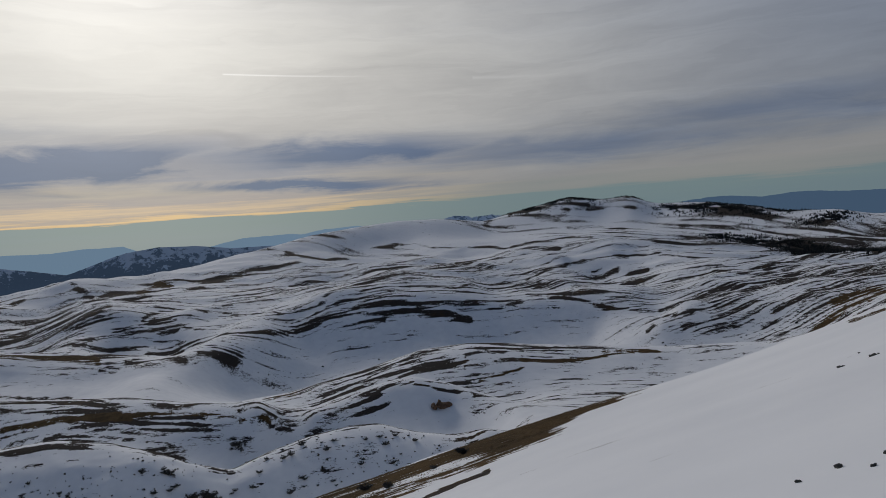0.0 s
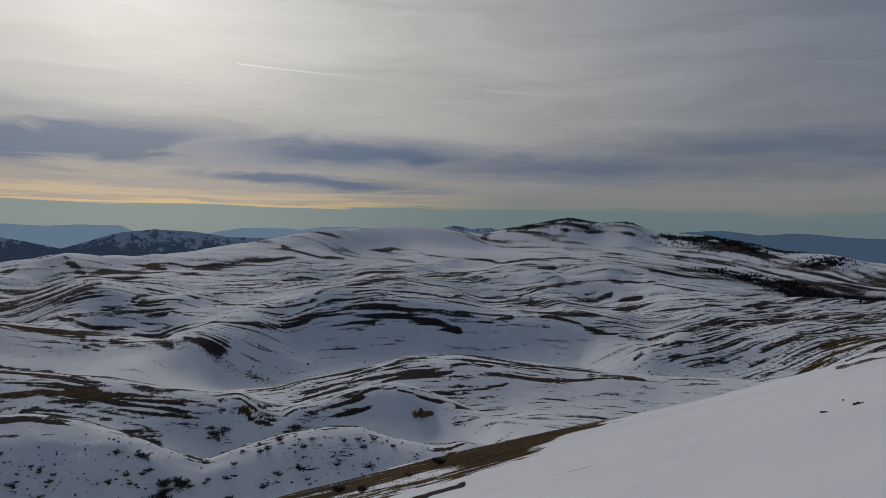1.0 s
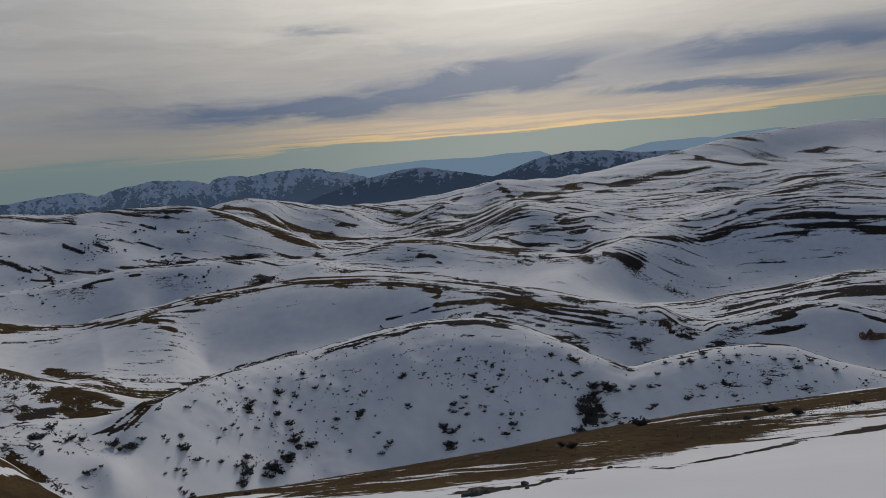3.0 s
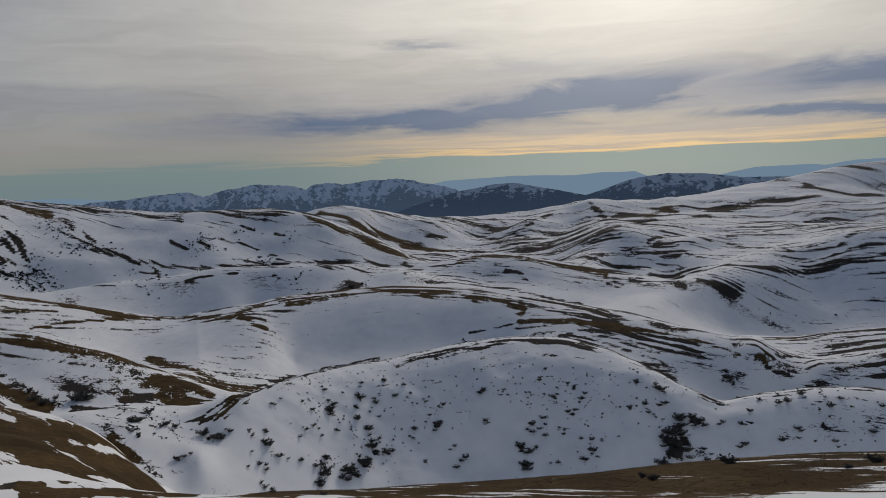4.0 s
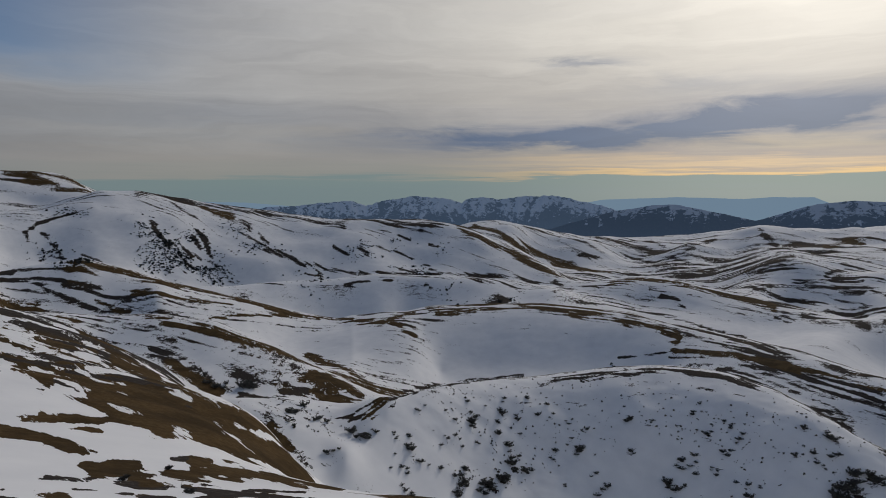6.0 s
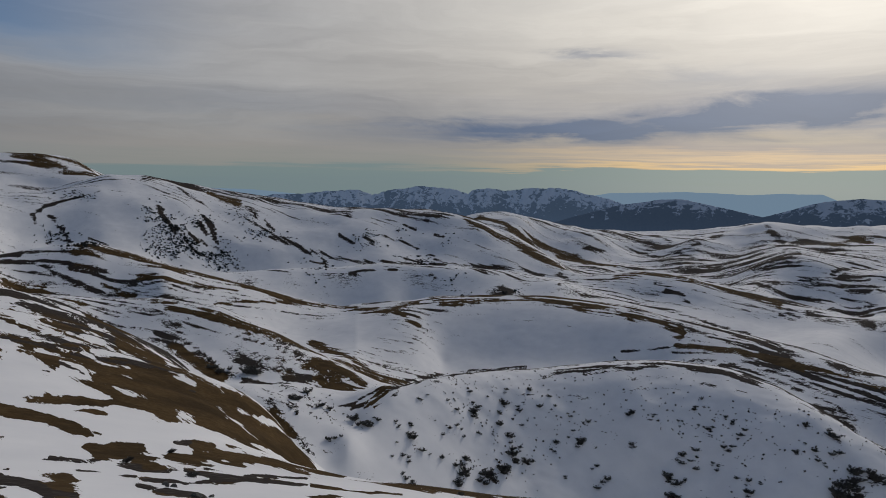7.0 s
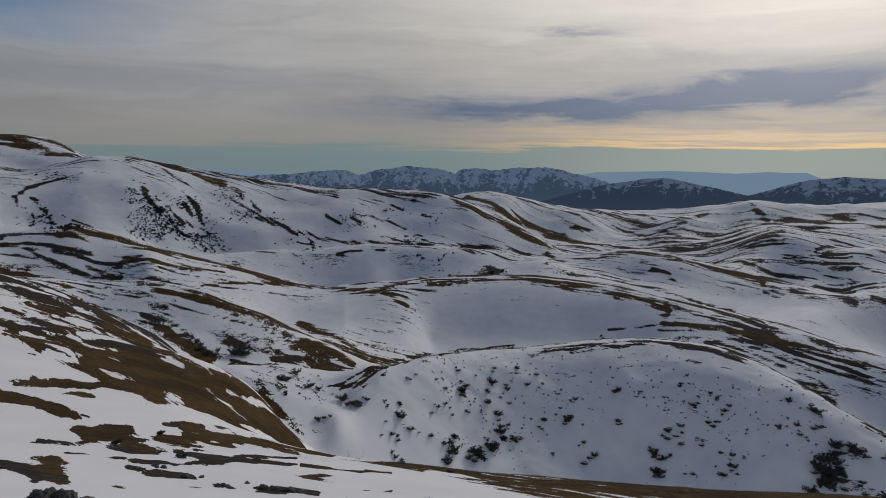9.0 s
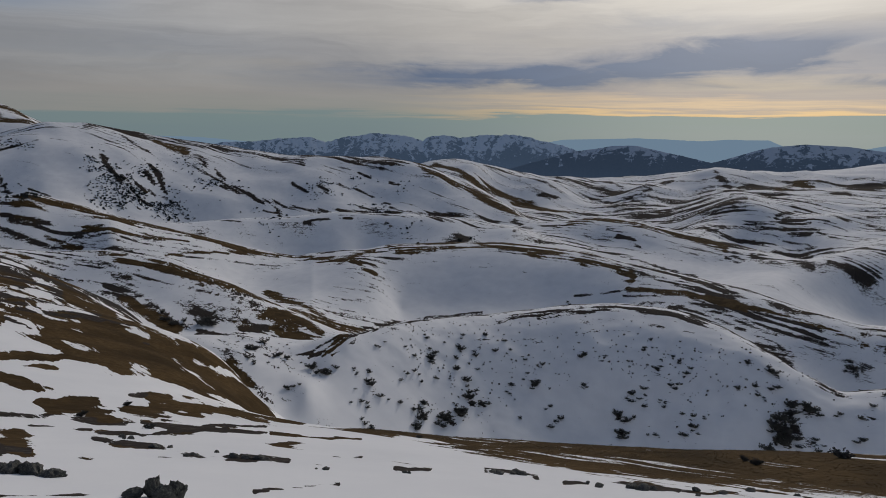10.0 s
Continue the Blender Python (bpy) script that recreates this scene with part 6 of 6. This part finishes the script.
def stones():
    meshes = [boulder("stone", s, t, 3) for s, t in ((1, 0.7), (2, 0.6), (3, 0.8), (4, 0.5), (5, 0.9))]
    for x, y, z, size, turn in spots(STONES):
        ob = new("stone", rng.choice(meshes))
        ob.matrix_basis = pose(x, y, z + size * 0.02, rng.uniform(-15, 15), rng.uniform(-15, 15), turn) @ Matrix.Diagonal((size * 0.9, size * rng.uniform(0.6, 0.9), size * rng.uniform(0.6, 1.0), 1))
        tagged(ob, "small grey lichened stone poking through snow", "stone", "stones on the near slope")
    # the upright pair of blocks near the viewer, with a lower one before them
    for b, d, sx, sz, lean, seed in ((74.6, 9.9, 0.15, 0.28, 8, 31), (72.9, 9.8, 0.19, 0.23, -10, 32), (73.9, 9.5, 0.18, 0.16, 0, 33), (76.0, 9.9, 0.18, 0.10, 5, 34)):
        x, y, z = ground_at(b, d)
        ob = new("boulder", boulder("boulder", seed, 1.0, 4))
        ob.matrix_basis = pose(x, y, z + sz * 0.35, 0, lean, seed * 40) @ Matrix.Diagonal((sx, sx * 0.8, sz, 1))
        tagged(ob, "upright grey limestone block with pale lichen in snow", "rock", "blocks at the near outcrop")


stones()


def outcrop():
    """A low brown earthy crag standing out of the snow."""
    root = new("rock_outcrop")
    x, y, z = ground_at(1.6, 330)
    root.matrix_basis = pose(x, y, z, 0, 0, 20)
    for dx, dy, sx, sz, seed in ((0, 0, 3.6, 2.6, 51), (-3.2, 0.6, 2.6, 1.6, 52), (3.0, -0.5, 2.8, 1.9, 53), (0.8, -1.6, 2.4, 1.2, 54), (-0.6, 0.4, 1.0, 3.2, 55)):
        ob = new("crag", boulder("crag", seed, 1.0, 3))
        ob.data.materials[0] = EARTH
        ob.parent = root
        ob.matrix_basis = pose(dx, dy, sz * 0.2, 0, 0, seed * 30) @ Matrix.Diagonal((sx, sx * 0.8, sz, 1))
    tagged(root, "low brown earthy rock outcrop in a snowy hollow", "rock")


outcrop()


def grass():
    """Dry grass on the bare ground of the near slope."""
    g = np.random.default_rng(5)
    n = 80000
    b, d = g.uniform(-42, 92, n), np.exp(g.uniform(math.log(9), math.log(75), n))
    x, y = -d * np.sin(np.radians(b)), d * np.cos(np.radians(b))
    keep = swept(b, d, x, y) + 0.5 * (g.random(n) - 0.5) > 0.62
    b, d, x, y = b[keep], d[keep], x[keep], y[keep]
    z = height(x, y)
    n = len(x)
    k = 3
    px, py, pz = np.repeat(x, k), np.repeat(y, k), np.repeat(z, k)
    turn = g.uniform(0, 2 * np.pi, n * k)
    tall = g.uniform(0.015, 0.05, n * k) * np.repeat(0.35 + 0.65 * smooth(d, 14, 30), k) * np.repeat(g.uniform(0.5, 1.4, n), k)
    lean = tall * g.uniform(0.2, 1.0, n * k)
    wide = g.uniform(0.012, 0.035, n * k)
    dx, dy = np.cos(turn), np.sin(turn)
    px, py = px + g.normal(0, 0.06, n * k), py + g.normal(0, 0.06, n * k)
    pz = height(px, py) - 0.01
    co = np.stack([np.stack([px - dy * wide, py + dx * wide, pz], 1), np.stack([px + dy * wide, py - dx * wide, pz], 1),
                   np.stack([px + dx * lean, py + dy * lean, pz + tall], 1)], 1).reshape(-1, 3)
    me = bpy.data.meshes.new("dry_grass")
    me.from_pydata(co.tolist(), [], np.arange(len(co)).reshape(-1, 3).tolist())
    me.materials.append(STRAW)
    tagged(new("dry_grass", me), "short dry yellow-brown mountain grass", "grass", kind="stuff")


grass()


def far_plants(name, label, mat, areas, low, high, seed, upright):
    """Small far trees or bushes, each a ragged tuft of a few blades."""
    g = np.random.default_rng(seed)
    co, faces = [], []
    tall = 1.0 if upright else 0.5
    for b0, d0, wb, wd, n in areas:
        b, d = g.normal(b0, wb, n), d0 * np.exp(g.normal(0, wd, n))
        x, y = -d * np.sin(np.radians(b)), d * np.cos(np.radians(b))
        clump = gnoise(x / 45, y / 45, seed) + 0.6 * gnoise(x / 17, y / 17, seed + 1)
        keep = clump > -0.05
        x, y = x[keep], y[keep]
        z = height(x, y)
        for px, py, pz in zip(x, y, z):
            s = g.uniform(low, high) * (0.6 + 0.8 * g.random())
            for k in range(5):
                turn, lean = g.uniform(0, 6.28), g.uniform(0.1, 0.45) if upright else g.uniform(0.4, 0.9)
                w = s * g.uniform(0.22, 0.4) / tall ** 0.6
                i = len(co)
                dx, dy = math.cos(turn), math.sin(turn)
                co += [(px - dy * w, py + dx * w, pz - 0.3), (px + dy * w, py - dx * w, pz - 0.3), (px + dx * lean * s * 0.5 + dy * w * 0.7, py + dy * lean * s * 0.5 - dx * w * 0.7, pz + s * 0.5 * tall), (px + dx * lean * s * 0.4, py + dy * lean * s * 0.4, pz + s * tall * g.uniform(0.8, 1.1))]
                faces += [(i, i + 1, i + 2), (i, i + 2, i + 3)]
    me = bpy.data.meshes.new(name)
    me.from_pydata(co, [], faces)
    me.materials.append(mat)
    tagged(new(name, me), label, "trees" if upright else "bushes", kind="stuff")


far_plants("far_wood", "dark conifer wood on the far plateau", FAR_NEEDLES, [
    (-22.2, 1900, 0.8, 0.03, 979), (-24.2, 1830, 0.8, 0.03, 1260), (-26.2, 1700, 0.8, 0.035, 1819), (-28.0, 1580, 0.8, 0.03, 2240), (-30.2, 1500, 0.9, 0.03, 2800), (-32.6, 1500, 0.9, 0.025, 2240), (-29.0, 2150, 0.9, 0.02, 1260),
    (-10.4, 2870, 0.9, 0.012, 700), (-15.0, 2870, 0.6, 0.01, 400), (-8.0, 2750, 1.2, 0.02, 1260), (-12.0, 2780, 0.8, 0.02, 700), (-18.0, 2650, 0.8, 0.02, 840), (-20.5, 2580, 1.2, 0.02, 1680), (-22.5, 2500, 1.2, 0.02, 1680), (-25, 2380, 1.2, 0.02, 1260)], 2.4, 5.0, 3, True)
far_plants("heather_scrub", "tiny dark heather tufts dotting a snowy slope", HEATHER, [
    (44, 222, 9, 0.06, 300), (30, 225, 7, 0.05, 300), (52, 205, 4, 0.06, 200), (10, 225, 7, 0.05, 350), (63, 205, 3, 0.05, 120)], 0.25, 0.75, 15, False)
far_plants("hillside_scrub", "low dark scrub on distant snowy slopes", FAR_NEEDLES, [
    (77.1, 895, 0.75, 0.016, 120), (76.6, 871, 0.75, 0.016, 150), (75.9, 847, 0.75, 0.016, 180), (75.1, 840, 0.75, 0.016, 150), (74.4, 833, 0.75, 0.016, 120), (73.6, 833, 0.75, 0.016, 150), (72.6, 823, 0.75, 0.016, 180), (71.8, 804, 0.75, 0.016, 150), (73.8, 888, 0.75, 0.016, 90), (73.3, 867, 0.75, 0.016, 120), (72.9, 850, 0.75, 0.016, 90), (70.5, 932, 0.75, 0.016, 75), (68.9, 888, 0.75, 0.016, 120), (67.9, 860, 0.75, 0.016, 120),
    (76.4, 810, 0.75, 0.016, 120), (75.6, 807, 0.75, 0.016, 90), (83.3, 847, 0.75, 0.016, 120), (82.4, 932, 0.75, 0.016, 90), (81.9, 532, 0.75, 0.016, 75), (60.7, 871, 0.75, 0.016, 90), (59.3, 881, 0.75, 0.016, 75), (57.0, 817, 0.75, 0.016, 90), (55.6, 817, 0.75, 0.016, 90), (54.6, 885, 0.75, 0.016, 60), (57.4, 921, 0.75, 0.016, 36), (52.7, 658, 0.75, 0.016, 60), (48.8, 642, 0.75, 0.016, 75), (64.9, 810, 0.75, 0.016, 90), (64.0, 679, 0.75, 0.016, 75),
    (56.0, 530, 0.3, 0.004, 12), (39.5, 405, 0.3, 0.006, 6), (-18, 620, 5, 0.05, 90), (-26, 700, 4, 0.1, 120), (6, 700, 8, 0.03, 40)], 1.0, 2.6, 9, False)
